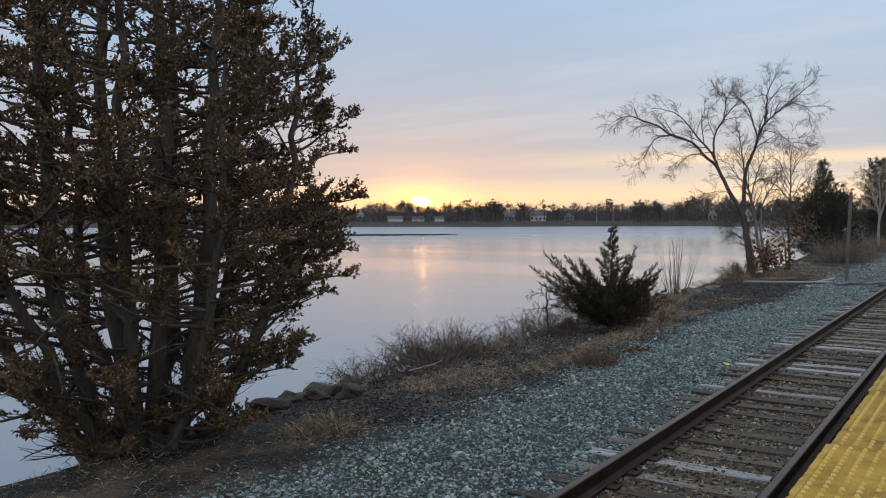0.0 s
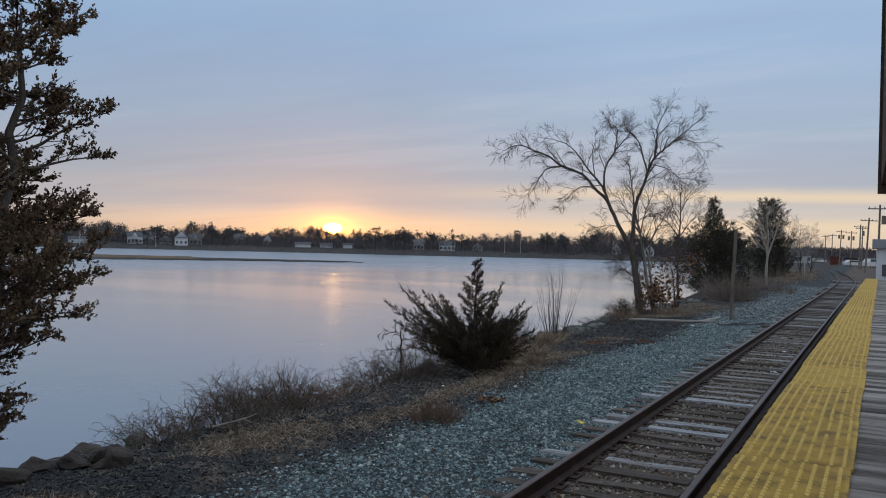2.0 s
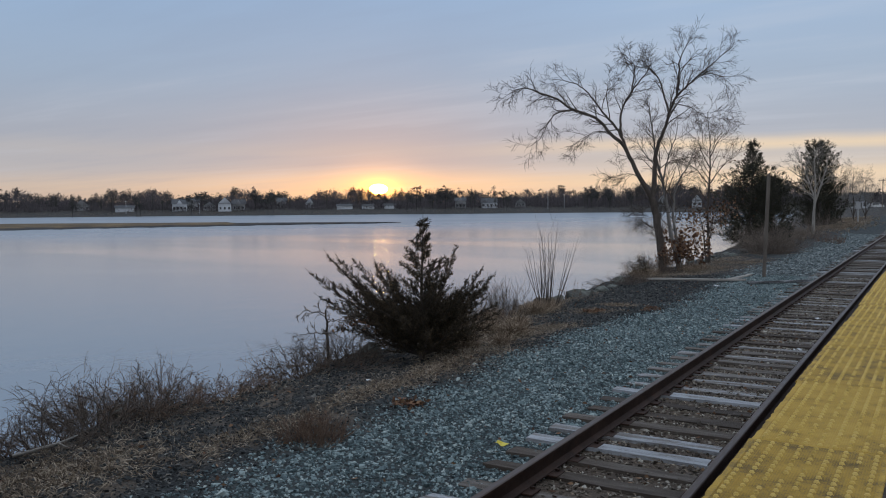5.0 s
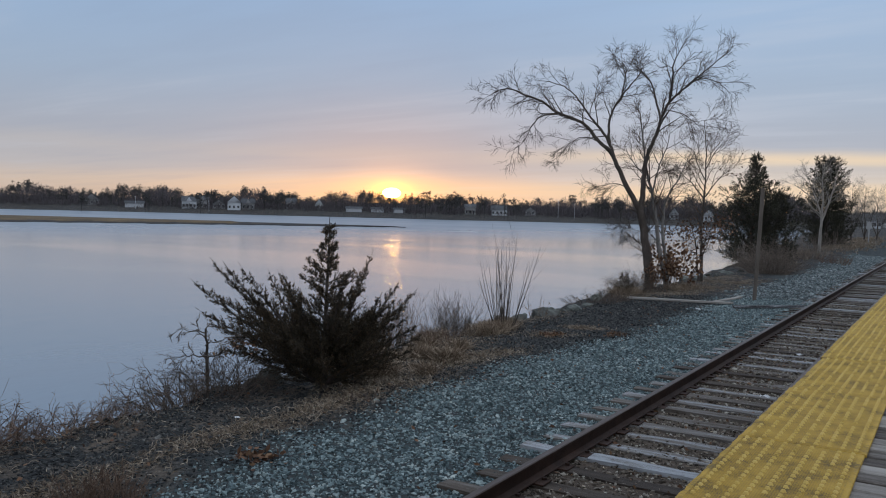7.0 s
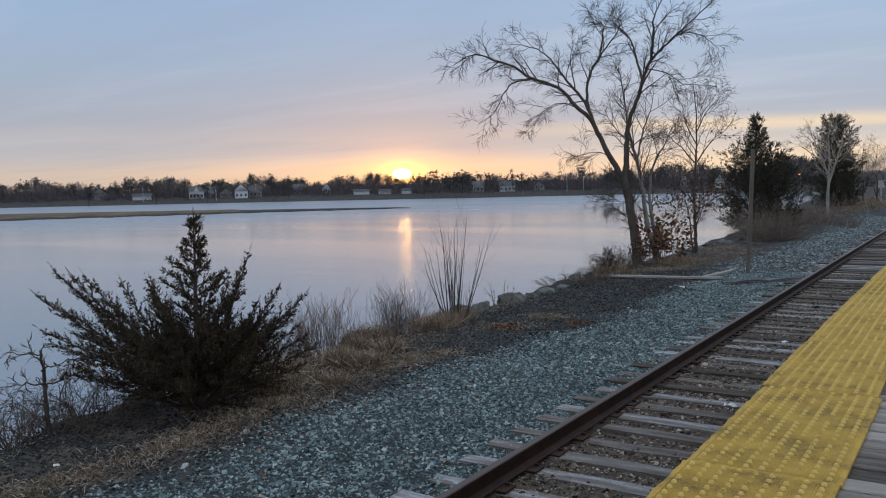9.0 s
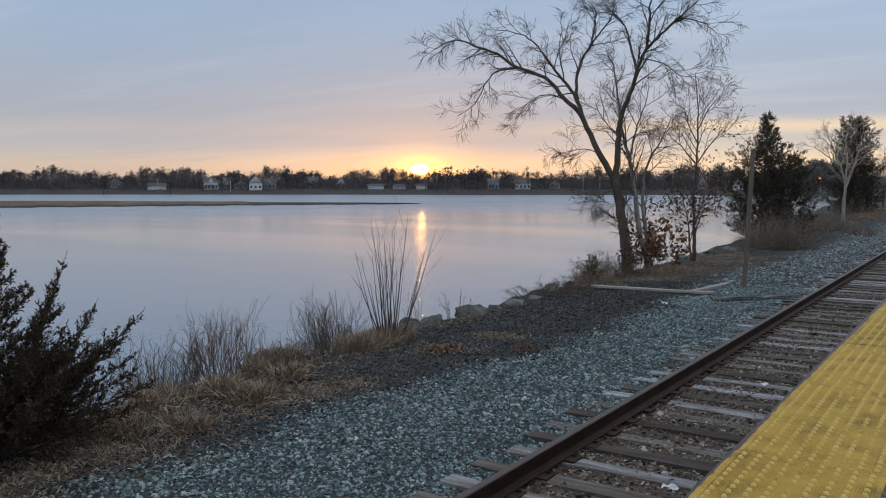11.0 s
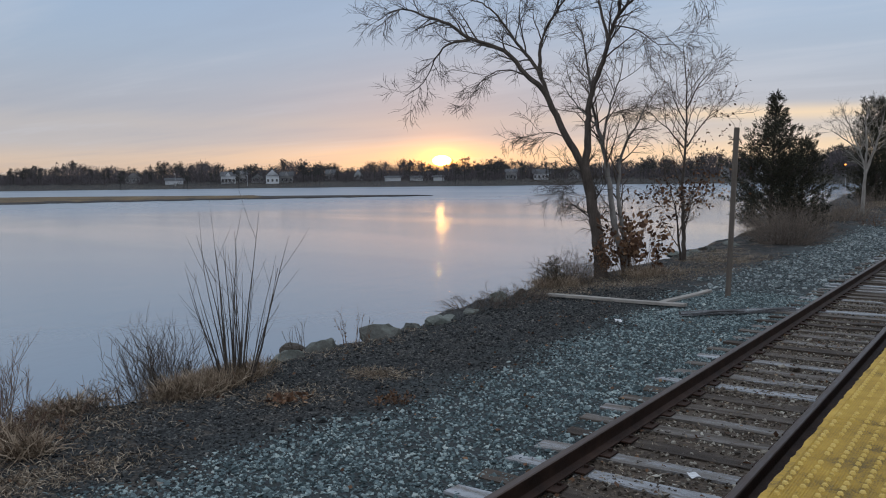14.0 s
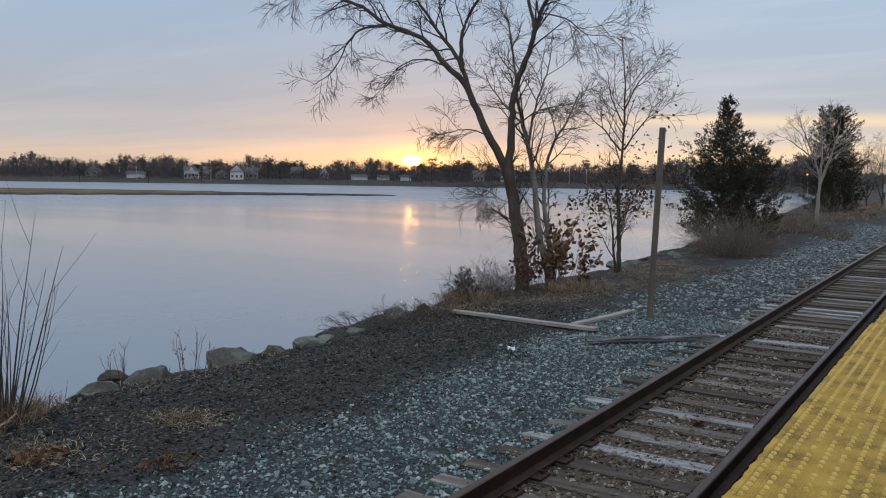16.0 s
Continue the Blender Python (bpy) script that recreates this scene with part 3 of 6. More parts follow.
def build_far_woods():
    r = random.Random(11)
    groups = {"bare": ([], []), "pine": ([], []), "scrub": ([], [])}
    for i in range(2500):
        az = r.uniform(-4, 84)
        e = 20 + 170 * r.random() ** 1.3
        rr = float(np.interp(az, FAR_AZ, FAR_R)) + e
        p = at_polar(az, rr)
        if p.x > -24 and p.y < 330 or not clear_of_houses(az, e):
            continue
        p.z = float(height(p.x, p.y)) - 0.2
        k = "pine" if r.random() < 0.22 + 0.25 * math.sin(az * 0.5) ** 2 * (az > 28) else "bare"
        hgt = (r.uniform(5.6, 9.2) if k == "bare" else r.uniform(6.5, 10.5)) * (1.0 + 0.18 * math.sin(az * 0.9) + 0.14 * math.sin(az * 2.3 + 1) + 0.10 * math.sin(az * 5.7)) * (0.5 if az < 7 else 1.16 if az < 21 else 0.86 if az < 31 else 1.0)
        far_tree(r, p, hgt, k, *groups[k])
    for az, rr, hgt in ((32.6, 362, 13.5), (32.0, 366, 14.0), (31.3, 364, 12.5), (30.6, 370, 12.5), (30.0, 372, 12.0), (28.2, 365, 13.0), (26.6, 372, 12.0), (26.0, 368, 11.5), (42.0, 380, 13.0), (47.3, 385, 12.5), (20.5, 372, 12.5), (19.8, 370, 13.0), (19.0, 375, 12.5), (17.6, 372, 12.0), (50.5, 380, 12.0), (54.3, 378, 12)):
        p = at_polar(az, rr)
        p.z = float(height(p.x, p.y))
        far_tree(r, p, hgt, "pine", *groups["pine"])
        far_tree(r, p + Vector((1, 1, 0)), hgt * 0.85, "pine", *groups["pine"])
    for i in range(2200):
        az = r.uniform(-2, 84)
        e = 22 + 70 * r.random() ** 0.8
        if not clear_of_houses(az, e) and r.random() < 0.6:
            continue
        rr = float(np.interp(az, FAR_AZ, FAR_R)) + e
        p = at_polar(az, rr)
        if p.x > -24 and p.y < 330:
            continue
        p.z = float(height(p.x, p.y)) - 0.2
        far_tree(r, p, r.uniform(2.2, 3.6) + 2.2 * min(1.0, (e - 22) / 40), "scrub", *groups["scrub"])
    for k, mt, lb in (("bare", M_HAZETREE, "leafless grey-brown woods along the far shore"), ("pine", M_HAZEPINE, "dark green pines among the far woods"), ("scrub", M_HAZETREE, "brown undergrowth along the far shore")):
        tagged(link("far_woods" if k == "bare" else "far_pines" if k == "pine" else "far_undergrowth", *groups[k], mt), lb, "woods", kind="stuff")


build_ground()
build_spit()
build_far_woods()

# ---- track ----
TRACK_X, GAUGE, RAIL_TOP = 0.0, 1.426, 0.20
TRACK_POSE = pose(-2.385, 0, -0.068, 0, 0, -0.588)
BEND_Y, BEND_R, BEND_L = 70.0, 620.0, 42.0


def track_at(s):
    """Point and heading of the track's centre line, s metres along; past BEND_Y it bends to the left."""
    if s <= BEND_Y:
        return Vector((TRACK_X, s, 0)), 0.0
    a = min(s - BEND_Y, BEND_L) / BEND_R
    on = max(0.0, s - BEND_Y - BEND_L)
    x, y = TRACK_X - BEND_R * (1 - math.cos(a)) - on * math.sin(a), BEND_Y + BEND_R * math.sin(a) + on * math.cos(a)
    return Vector((x, y, 0)), a


def rail_mesh(side):
    prof = [(-0.075, 0.0), (-0.075, 0.012), (-0.012, 0.035), (-0.010, 0.125), (-0.036, 0.135), (-0.036, 0.162), (-0.028, 0.170), (0.028, 0.170), (0.036, 0.162), (0.036, 0.135), (0.010, 0.125), (0.012, 0.035), (0.075, 0.012), (0.075, 0.0)]
    n = len(prof)
    ss = list(np.arange(-6, BEND_Y, 6.0)) + list(np.arange(BEND_Y, BEND_Y + 215, 3.0))
    v, f = [], []
    for s in ss:
        c, a = track_at(float(s))
        right = Vector((math.cos(a), math.sin(a), 0))
        for px, pz in prof:
            v.append(c + right * (side * GAUGE / 2 + px) + Vector((0, 0, RAIL_TOP - 0.170 + pz)))
    for i in range(len(ss) - 1):
        for k in range(n):
            a, b = i * n + k, i * n + (k + 1) % n
            f.append((a, b, b + n, a + n))
    return v, f


def build_track():
    t = thing("railway_track", TRACK_POSE, "rusty single railway track on weathered wooden ties", "railway track", kind="structure")
    for side in (-1, 1):
        v, f = rail_mesh(side)
        ob = link("rail", v, f, M_RAIL, t, "rust-brown steel rail with worn head")
        ob.data.materials.append(M_RAILTOP)
        for p in ob.data.polygons:
            if p.normal.z > 0.6 and p.center.z > RAIL_TOP - 0.01:
                p.material_index = 1
    r = random.Random(5)
    meshes = []
    for k in range(8):
        bm = bmesh.new()
        got = bmesh.ops.create_cube(bm, size=1.0, matrix=Matrix.Diagonal((2.58, 0.20, 0.17, 1)))
        bmesh.ops.subdivide_edges(bm, edges=[e for e in bm.edges if abs(e.verts[0].co.x - e.verts[1].co.x) > 1], cuts=5)
        for vv in bm.verts:
            vv.co += Vector((r.uniform(-0.02, 0.02), r.uniform(-0.010, 0.010), r.uniform(-0.008, 0.006) if vv.co.z > 0 else 0))
        me = bpy.data.meshes.new("tie")
        bm.to_mesh(me)
        bm.free()
        me.materials.append(M_TIE)
        meshes.append(me)
    bm = boxes((-0.17, 0.17, -0.095, 0.095, 0.0, 0.018), (-0.13, -0.09, -0.07, -0.04, 0.018, 0.04), (0.09, 0.13, 0.04, 0.07, 0.018, 0.04), bevel=0.003)
    plate = bpy.data.meshes.new("tie_plate")
    bm.to_mesh(plate)
    bm.free()
    plate.materials.append(M_RAIL)
    s = -5.5
    while s < BEND_Y + 50:
        c, a = track_at(s)
        ob = new("tie", meshes[r.randrange(8)])
        ob.parent = t
        ob.matrix_basis = Matrix.Translation(c + Vector((r.uniform(-0.05, 0.05), 0, -0.062 + r.uniform(-0.018, 0.008)))) @ Matrix.Rotation(a + r.gauss(0, 0.012) + (math.pi if r.random() < 0.5 else 0), 4, "Z")
        if s < 40:
            for side in (-1, 1):
                q = new("tie_plate", plate)
                q.parent = t
                q.matrix_basis = Matrix.Translation(c + Vector((math.cos(a), math.sin(a), 0)) * (side * GAUGE / 2) + Vector((0, 0, 0.016))) @ Matrix.Rotation(a, 4, "Z")
        s += 0.51 + r.uniform(-0.05, 0.05)


build_track()

# ---- platform ----
PLAT_Z, EDGE_X, MAT_W, MAT_L = 1.29, -0.656, 0.595, 1.48
PLAT_Y0, PLAT_Y1 = -5.75, 51.0


def mat_mesh(seed):
    """A ribbed tactile mat with rows of raised domes and a plain rim; a few domes are worn away and the edge is ragged."""
    r = random.Random(seed)
    bm = bmesh.new()
    n = 30
    rows = []
    for k in range(n + 1):
        y = 0.003 + (MAT_L - 0.006) * k / n
        rag = r.uniform(-0.006, 0.004)
        lift = r.uniform(-0.0012, 0.0)
        rows.append([bm.verts.new(c) for c in ((rag, y, -0.016), (rag, y, lift - 0.003), (rag + 0.004, y, lift), (MAT_W - 0.004, y, lift), (MAT_W, y, -0.004), (MAT_W, y, -0.016))])
    for p, q in zip(rows, rows[1:]):
        for i in range(5):
            bm.faces.new((p[i], p[i + 1], q[i + 1], q[i]))
    bm.faces.new(rows[0][::-1])
    bm.faces.new(rows[-1])
    for k in range(52):
        x = 0.026 + k * (MAT_W - 0.052) / 51
        box(bm, x - 0.0026, x + 0.0026, 0.012 + r.uniform(0, 0.02), MAT_L - 0.012 - r.uniform(0, 0.02), 0.0, 0.0022)
    for i in range(9):
        for j in range(24):
            if r.random() < 0.06:
                continue
            cx, cy = 0.048 + i * (MAT_W - 0.096) / 8, 0.04 + j * (MAT_L - 0.08) / 23
            up = 0.012 * r.uniform(0.75, 1.0)
            lo = [bm.verts.new((cx + 0.0138 * math.cos(k * math.pi / 3), cy + 0.0138 * math.sin(k * math.pi / 3), 0.0)) for k in range(6)]
            hi = [bm.verts.new((cx + 0.0080 * math.cos(k * math.pi / 3), cy + 0.0080 * math.sin(k * math.pi / 3), up)) for k in range(6)]
            for k in range(6):
                bm.faces.new((lo[k], lo[(k + 1) % 6], hi[(k + 1) % 6], hi[k]))
            bm.faces.new(hi)
    bmesh.ops.recalc_face_normals(bm, faces=bm.faces)
    me = bpy.data.meshes.new("tactile_mat")
    bm.to_mesh(me)
    bm.free()
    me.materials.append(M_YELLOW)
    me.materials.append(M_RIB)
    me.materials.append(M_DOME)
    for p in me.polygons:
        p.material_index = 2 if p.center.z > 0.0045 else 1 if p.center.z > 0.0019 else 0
    return me


def build_platform():
    t = thing("platform", pose(EDGE_X, 12.0, 0, 0, 0, -0.76) @ pose(-EDGE_X, -12.0, 0), "raised wooden station platform with yellow tactile edge", "platform", kind="structure")
    part("edge_beam", boxes((EDGE_X + 0.03, EDGE_X + 0.12, PLAT_Y0, PLAT_Y1, PLAT_Z - 0.33, PLAT_Z - 0.06)), M_TIMBER, t, "dark timber edge beam")
    for k in range(int((PLAT_Y1 - PLAT_Y0) / 2.4) + 1):
        y = PLAT_Y0 + 0.2 + 2.4 * k
        part("post", boxes((EDGE_X + 0.14, EDGE_X + 0.34, y - 0.1, y + 0.1, -0.3, PLAT_Z - 0.06), bevel=0.01), M_TIMBER, t)
    part("skirt", boxes((EDGE_X + 0.36, EDGE_X + 0.40, PLAT_Y0, PLAT_Y1, -0.2, PLAT_Z - 0.06)), M_TIMBER, t, "dark boarded face below the deck")
    r = random.Random(3)
    deck = []
    for k in range(5):
        bm = boxes((0, 3.6, 0.004 + r.uniform(0, 0.004), 0.134 - r.uniform(0, 0.004), -0.04, 0), bevel=0.006)
        me = bpy.data.meshes.new("deck_board")
        bm.to_mesh(me)
        bm.free()
        me.materials.append(M_DECK)
        deck.append(me)
    y = PLAT_Y0
    while y < PLAT_Y1:
        ob = new("deck_board", deck[r.randrange(5)])
        ob.parent = t
        ob.location = (EDGE_X + 0.05, y, PLAT_Z - 0.016 + r.uniform(-0.004, 0.003))
        y += 0.146
    mats = [mat_mesh(30 + k) for k in range(4)]
    y = PLAT_Y0
    while y < PLAT_Y1 - 0.2:
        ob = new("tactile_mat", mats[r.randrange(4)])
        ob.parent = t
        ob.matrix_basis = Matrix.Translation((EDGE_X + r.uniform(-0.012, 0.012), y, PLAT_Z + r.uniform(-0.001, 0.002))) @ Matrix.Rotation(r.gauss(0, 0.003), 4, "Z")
        y += MAT_L
build_platform()

# ---- loose stone ----


def stones(name, n, xr, yr, size, material, label, seed, lift=0.0, density=None):
    g = np.random.default_rng(seed)
    x, y = g.uniform(*xr, n), g.uniform(*yr, n)
    if density is not None:
        keep = g.uniform(0, 1, n) < density(x, y)
        x, y = x[keep], y[keep]
    n = len(x)
    s = size * np.exp(g.normal(0, 0.32, n))
    tmpl = np.array([(1, 0.25, 0.3), (-0.9, 0.5, 0.2), (-0.2, -1, 0.25), (0.25, 0.85, -0.35), (-0.6, -0.4, -0.55), (0.7, -0.6, -0.3)], float)
    v = tmpl[None] * g.uniform(0.75, 1.2, (n, 6, 1)) * g.uniform(0.65, 1.15, (n, 1, 3)) + g.normal(0, 0.10, (n, 6, 3))
    q = g.normal(0, 1, (n, 4))
    q /= np.linalg.norm(q, axis=1, keepdims=True)
    w, a, b, c = q.T
    rot = np.stack([1 - 2 * (b * b + c * c), 2 * (a * b - c * w), 2 * (a * c + b * w), 2 * (a * b + c * w), 1 - 2 * (a * a + c * c), 2 * (b * c - a * w), 2 * (a * c - b * w), 2 * (b * c + a * w), 1 - 2 * (a * a + b * b)], -1).reshape(n, 3, 3)
    v = np.einsum("nij,nkj->nki", rot, v) * s[:, None, None]
    v[:, :, 2] *= 0.75
    v += np.stack([x, y, height(x, y) + s * 0.15 + lift], -1)[:, None]
    tri = np.array([(0, 1, 2), (0, 3, 1), (1, 4, 2), (2, 5, 0), (0, 5, 3), (1, 3, 4), (2, 4, 5), (3, 5, 4)])
    f = (np.arange(n)[:, None, None] * 6 + tri[None]).reshape(-1, 3)
    return tagged(link(name, v.reshape(-1, 3), f, material), label, "gravel", kind="stuff")


def edge(y):
    """Where the clean ballast gives way to cinder."""
    return np.interp(y, [5, 12, 15.5, 18, 22, 26, 33, 36, 45, 80], [-6.0, -5.6, -5.5, -5.8, -5.8, -5.1, -5.4, -5.7, -5.3, -4.9]) + 0.15 * np.sin(y * 2.3) + 0.1 * np.sin(y * 5.1)


def ballast(x, y):
    return np.clip((x - edge(y) + 0.45) / 0.9, 0, 1) * np.where(y < 24, 1.0, 0.72)


def cinder(x, y):
    return np.clip((edge(y) + 0.5 - x) / 0.8, 0, 1)


stones("ballast_shoulder", 124000, (-6.9, -2.93), (5, 36), 0.0195, M_STONE, "blue-grey crushed stone ballast beside the track", 21, density=ballast)
stones("ballast_far", 27000, (-6.5, -2.95), (36, 75), 0.034, M_FARSTONE, "grey crushed stone ballast further along the track", 22, density=ballast)
stones("ballast_between_ties", 30000, (-3.0, -0.7), (5, 36), 0.0195, M_BED, "crushed stone and dirt between the ties", 23, lift=0.003)
stones("cinder", 46000, (-8.6, -4.4), (8, 36), 0.0185, M_CINDER, "dark cinder gravel on the bank", 24, density=cinder)



# ---- trees ----


def bare_tree(name, m, limbs, seed, bark, label, twig=M_TWIG, shoots=(6, 7, 6), size=(1.5, 0.75, 0.35), droop=-0.1, thick=0.10, lift=0.22):
    """A leafless tree. limbs: lists of (across, along, up) with a starting thickness, then boughs and twigs grow from them."""
    r = random.Random(seed)
    t = thing(name, m, label, "tree")
    fine = Tubes()
    bough = fine
    for which, (pts, r0, r1) in enumerate(limbs):
        # smooth and roughen the limb
        ctrl = [Vector(p) for p in pts]
        line = []
        for i in range(len(ctrl) - 1):
            p0, p1, p2, p3 = ctrl[max(i - 1, 0)], ctrl[i], ctrl[i + 1], ctrl[min(i + 2, len(ctrl) - 1)]
            for k in range(4):
                u = k / 4
                line.append(0.5 * ((2 * p1) + (p2 - p0) * u + (2 * p0 - 5 * p1 + 4 * p2 - p3) * u * u + (3 * p1 - p0 - 3 * p2 + p3) * u ** 3) + rvec(r, 0.012))
        line.append(ctrl[-1])
        rad = [r0 + (r1 - r0) * (i / (len(line) - 1)) ** 0.8 for i in range(len(line))]
        limb = Tubes()
        limb.stem(line, rad, 8)
        limb.link("limb" if which else "trunk", bark, t)
        for p, d, rr, u in sprout(r, line, rad, max(2, int(shoots[0] * len(ctrl) / 4)), 0.70, 0.40 if r0 > thick else 0.18):
            b1, br, _ = run(r, p, d, size[0] * r.uniform(0.5, 1.5) * (1.3 - 0.6 * u), min(rr * 0.55, 0.026), 0.006, 7, 0.085, lift)
            bough.stem(b1, br, 5)
            for p2, d2, rr2, u2 in sprout(r, b1, br, shoots[1], 0.75):
                b2, br2, _ = run(r, p2, d2, size[1] * r.uniform(0.5, 1.3) * (1.25 - 0.6 * u2), min(rr2 * 0.75, 0.013), 0.0042, 4, 0.09, droop)
                fine.stem(b2, br2, 3)
                for p3, d3, rr3, u3 in sprout(r, b2, br2, shoots[2], 0.72):
                    b3, br3, _ = run(r, p3, d3, size[2] * r.uniform(0.5, 1.4), 0.0050, 0.0026, 2, 0.08, droop)
                    fine.stem(b3, br3, 3)
    tagged(fine.link("crown", twig, t), kind="stuff")
    return t


def facing(x, y, z=None, eye=(0.2, 9.0)):
    """A pose whose x axis runs across the view from the platform."""
    a = math.atan2(-(x - eye[0]), y - eye[1])
    return pose(x, y, float(height(x, y)) - 0.06 if z is None else z, 0, 0, math.degrees(a))


bare_tree("bare_tree", facing(-8.95, 38.5), [
    ([(0.08, 0, -0.3), (0.02, 0.02, 0.5), (-0.09, 0, 1.4), (-0.19, 0, 2.0), (-0.40, 0, 2.95)], 0.20, 0.14),
    ([(-0.38, 0, 2.85), (-0.80, 0, 3.67), (-1.17, 0, 4.39), (-1.54, 0, 5.12), (-2.02, 0, 5.53), (-2.56, 0, 6.16), (-3.52, -0.1, 6.54), (-4.1, -0.2, 6.95), (-4.7, -0.2, 7.18), (-5.3, -0.3, 7.42), (-5.7, -0.4, 7.35), (-6.1, -0.4, 7.15)], 0.110, 0.010),
    ([(-0.38, 0, 2.85), (-0.31, -0.05, 3.68), (-0.29, -0.1, 4.3), (-0.20, -0.1, 4.95), (0.10, -0.15, 5.74), (0.26, -0.2, 6.35), (0.55, -0.3, 6.92), (0.93, -0.4, 7.26), (1.31, -0.5, 7.6), (1.9, -0.6, 8.1), (2.5, -0.7, 8.6)], 0.110, 0.010),
    ([(-1.32, 0, 4.7), (-1.59, 0.1, 5.43), (-2.04, 0.3, 6.11), (-2.36, 0.4, 6.47), (-2.8, 0.5, 7.1), (-3.23, 0.6, 7.52), (-3.77, 0.7, 7.78), (-4.4, 0.8, 7.9)], 0.065, 0.009),
    ([(-1.57, 0.05, 5.4), (-1.62, 0.1, 6.05), (-1.54, 0.2, 6.57), (-1.2, 0.3, 7.18), (-0.81, 0.3, 7.69), (-0.62, 0.3, 7.95), (-0.45, 0.4, 8.3)], 0.060, 0.008),
    ([(-1.2, 0.3, 7.18), (-1.08, 0.4, 8.0), (-1.12, 0.5, 8.3), (-1.35, 0.5, 8.6)], 0.035, 0.008),
    ([(0.50, -0.3, 6.85), (0.57, -0.3, 7.57), (0.61, -0.4, 8.18), (0.75, -0.4, 8.6), (0.95, -0.4, 8.9)], 0.050, 0.008),
    ([(0.22, -0.2, 6.3), (0.02, 0.0, 7.07), (-0.17, 0.2, 7.68), (-0.5, 0.4, 8.1), (-0.75, 0.5, 8.35)], 0.045, 0.008),
    ([(-3.5, -0.1, 6.5), (-4.15, -0.3, 6.37), (-4.46, -0.4, 5.95), (-4.76, -0.5, 5.35), (-5.3, -0.6, 5.0)], 0.035, 0.006),
    ([(-2.0, 0, 5.5), (-2.5, -0.5, 5.6), (-3.0, -0.8, 5.3), (-3.3, -0.9, 4.8)], 0.024, 0.005),
    ([(-2.04, 0.3, 6.11), (-2.15, 0.0, 7.0), (-2.05, -0.2, 7.7)], 0.026, 0.006),
    ([(1.31, -0.5, 7.6), (1.7, -0.3, 7.7), (2.18, -0.1, 7.55), (2.6, 0.0, 7.2)], 0.028, 0.006),
    ([(0.4, -0.25, 6.6), (1.0, -0.6, 6.4), (1.5, -0.8, 6.0), (2.1, -0.9, 5.9)], 0.022, 0.005),
    ([(-0.85, 0, 3.78), (-1.25, -0.3, 3.92), (-1.6, -0.5, 3.88), (-1.85, -0.6, 3.8)], 0.020, 0.005),
    ([(-0.33, 0, 2.60), (-0.55, -0.3, 2.62), (-0.8, -0.5, 2.5), (-0.95, -0.6, 2.3)], 0.016, 0.005),
    ([(-0.25, 0, 2.25), (-0.45, 0.2, 2.15), (-0.65, 0.3, 1.95)], 0.012, 0.004),
    ([(-0.28, -0.05, 4.0), (0.3, 0.3, 4.4), (0.8, 0.5, 4.5)], 0.024, 0.005),
], 41, M_BARK, "large leafless double-limbed tree at the water's edge", twig=M_BARK, shoots=(8, 6, 4), size=(0.85, 0.44, 0.26), droop=-0.12, lift=0.04)

bare_tree("bare_tree", facing(-8.0, 39.1), [
    ([(-0.40, 0, -0.2), (-0.50, 0, 0.5), (-0.73, 0, 1.36), (-0.87, 0.1, 2.4), (-1.05, 0.1, 3.44), (-1.33, 0.1, 4.45), (-1.43, 0.1, 5.3), (-1.55, 0.1, 6.1), (-1.67, 0.1, 6.75)], 0.120, 0.010),
    ([(-0.30, 0.15, -0.2), (-0.42, 0.15, 0.6), (-0.56, 0.15, 1.5), (-0.67, 0.2, 2.4), (-0.5, 0.2, 3.45), (-0.13, 0.2, 4.1), (0.15, 0.2, 4.8)], 0.100, 0.010),
    ([(-1.05, 0.1, 3.44), (-0.9, 0.0, 4.4), (-0.6, -0.1, 5.2), (-0.5, -0.1, 5.8)], 0.04, 0.008),
    ([(-1.2, 0.1, 4.0), (-1.8, -0.2, 4.7), (-2.1, -0.4, 5.3)], 0.03, 0.006),
], 42, M_GREYBARK, "slender grey double-stemmed bare tree at the water's edge", shoots=(10, 6, 4), size=(0.9, 0.5, 0.26))

sap = bare_tree("oak_sapling", facing(-7.9, 42.9), [
    ([(-0.22, 0, -0.2), (-0.23, 0, 0.57), (-0.26, 0, 1.3), (-0.29, 0, 2.4), (-0.23, 0.05, 3.55), (-0.22, 0.1, 4.7), (-0.25, 0.1, 5.6), (-0.34, 0.1, 6.6)], 0.085, 0.008),
    ([(-0.34, 0.1, -0.2), (-0.41, 0.1, 0.8), (-0.53, 0.1, 1.7), (-0.72, 0.1, 2.5)], 0.05, 0.008),
    ([(-0.2, 0.05, 3.5), (0.29, 0.1, 4.25), (0.75, 0.2, 4.6)], 0.03, 0.006),
    ([(-0.24, 0.1, 4.6), (0.14, 0.1, 5.38), (0.56, 0.2, 5.8)], 0.028, 0.006),
    ([(-0.27, 0, 3.5), (-0.91, -0.1, 4.23), (-1.3, -0.2, 4.6)], 0.03, 0.006),
    ([(-0.23, 0, 4.2), (-0.6, 0.2, 5.0), (-0.75, 0.3, 5.7)], 0.025, 0.006),
], 43, M_BARK, "thin oak sapling with a few clinging brown leaves", shoots=(10, 6, 4), size=(1.0, 0.5, 0.26))


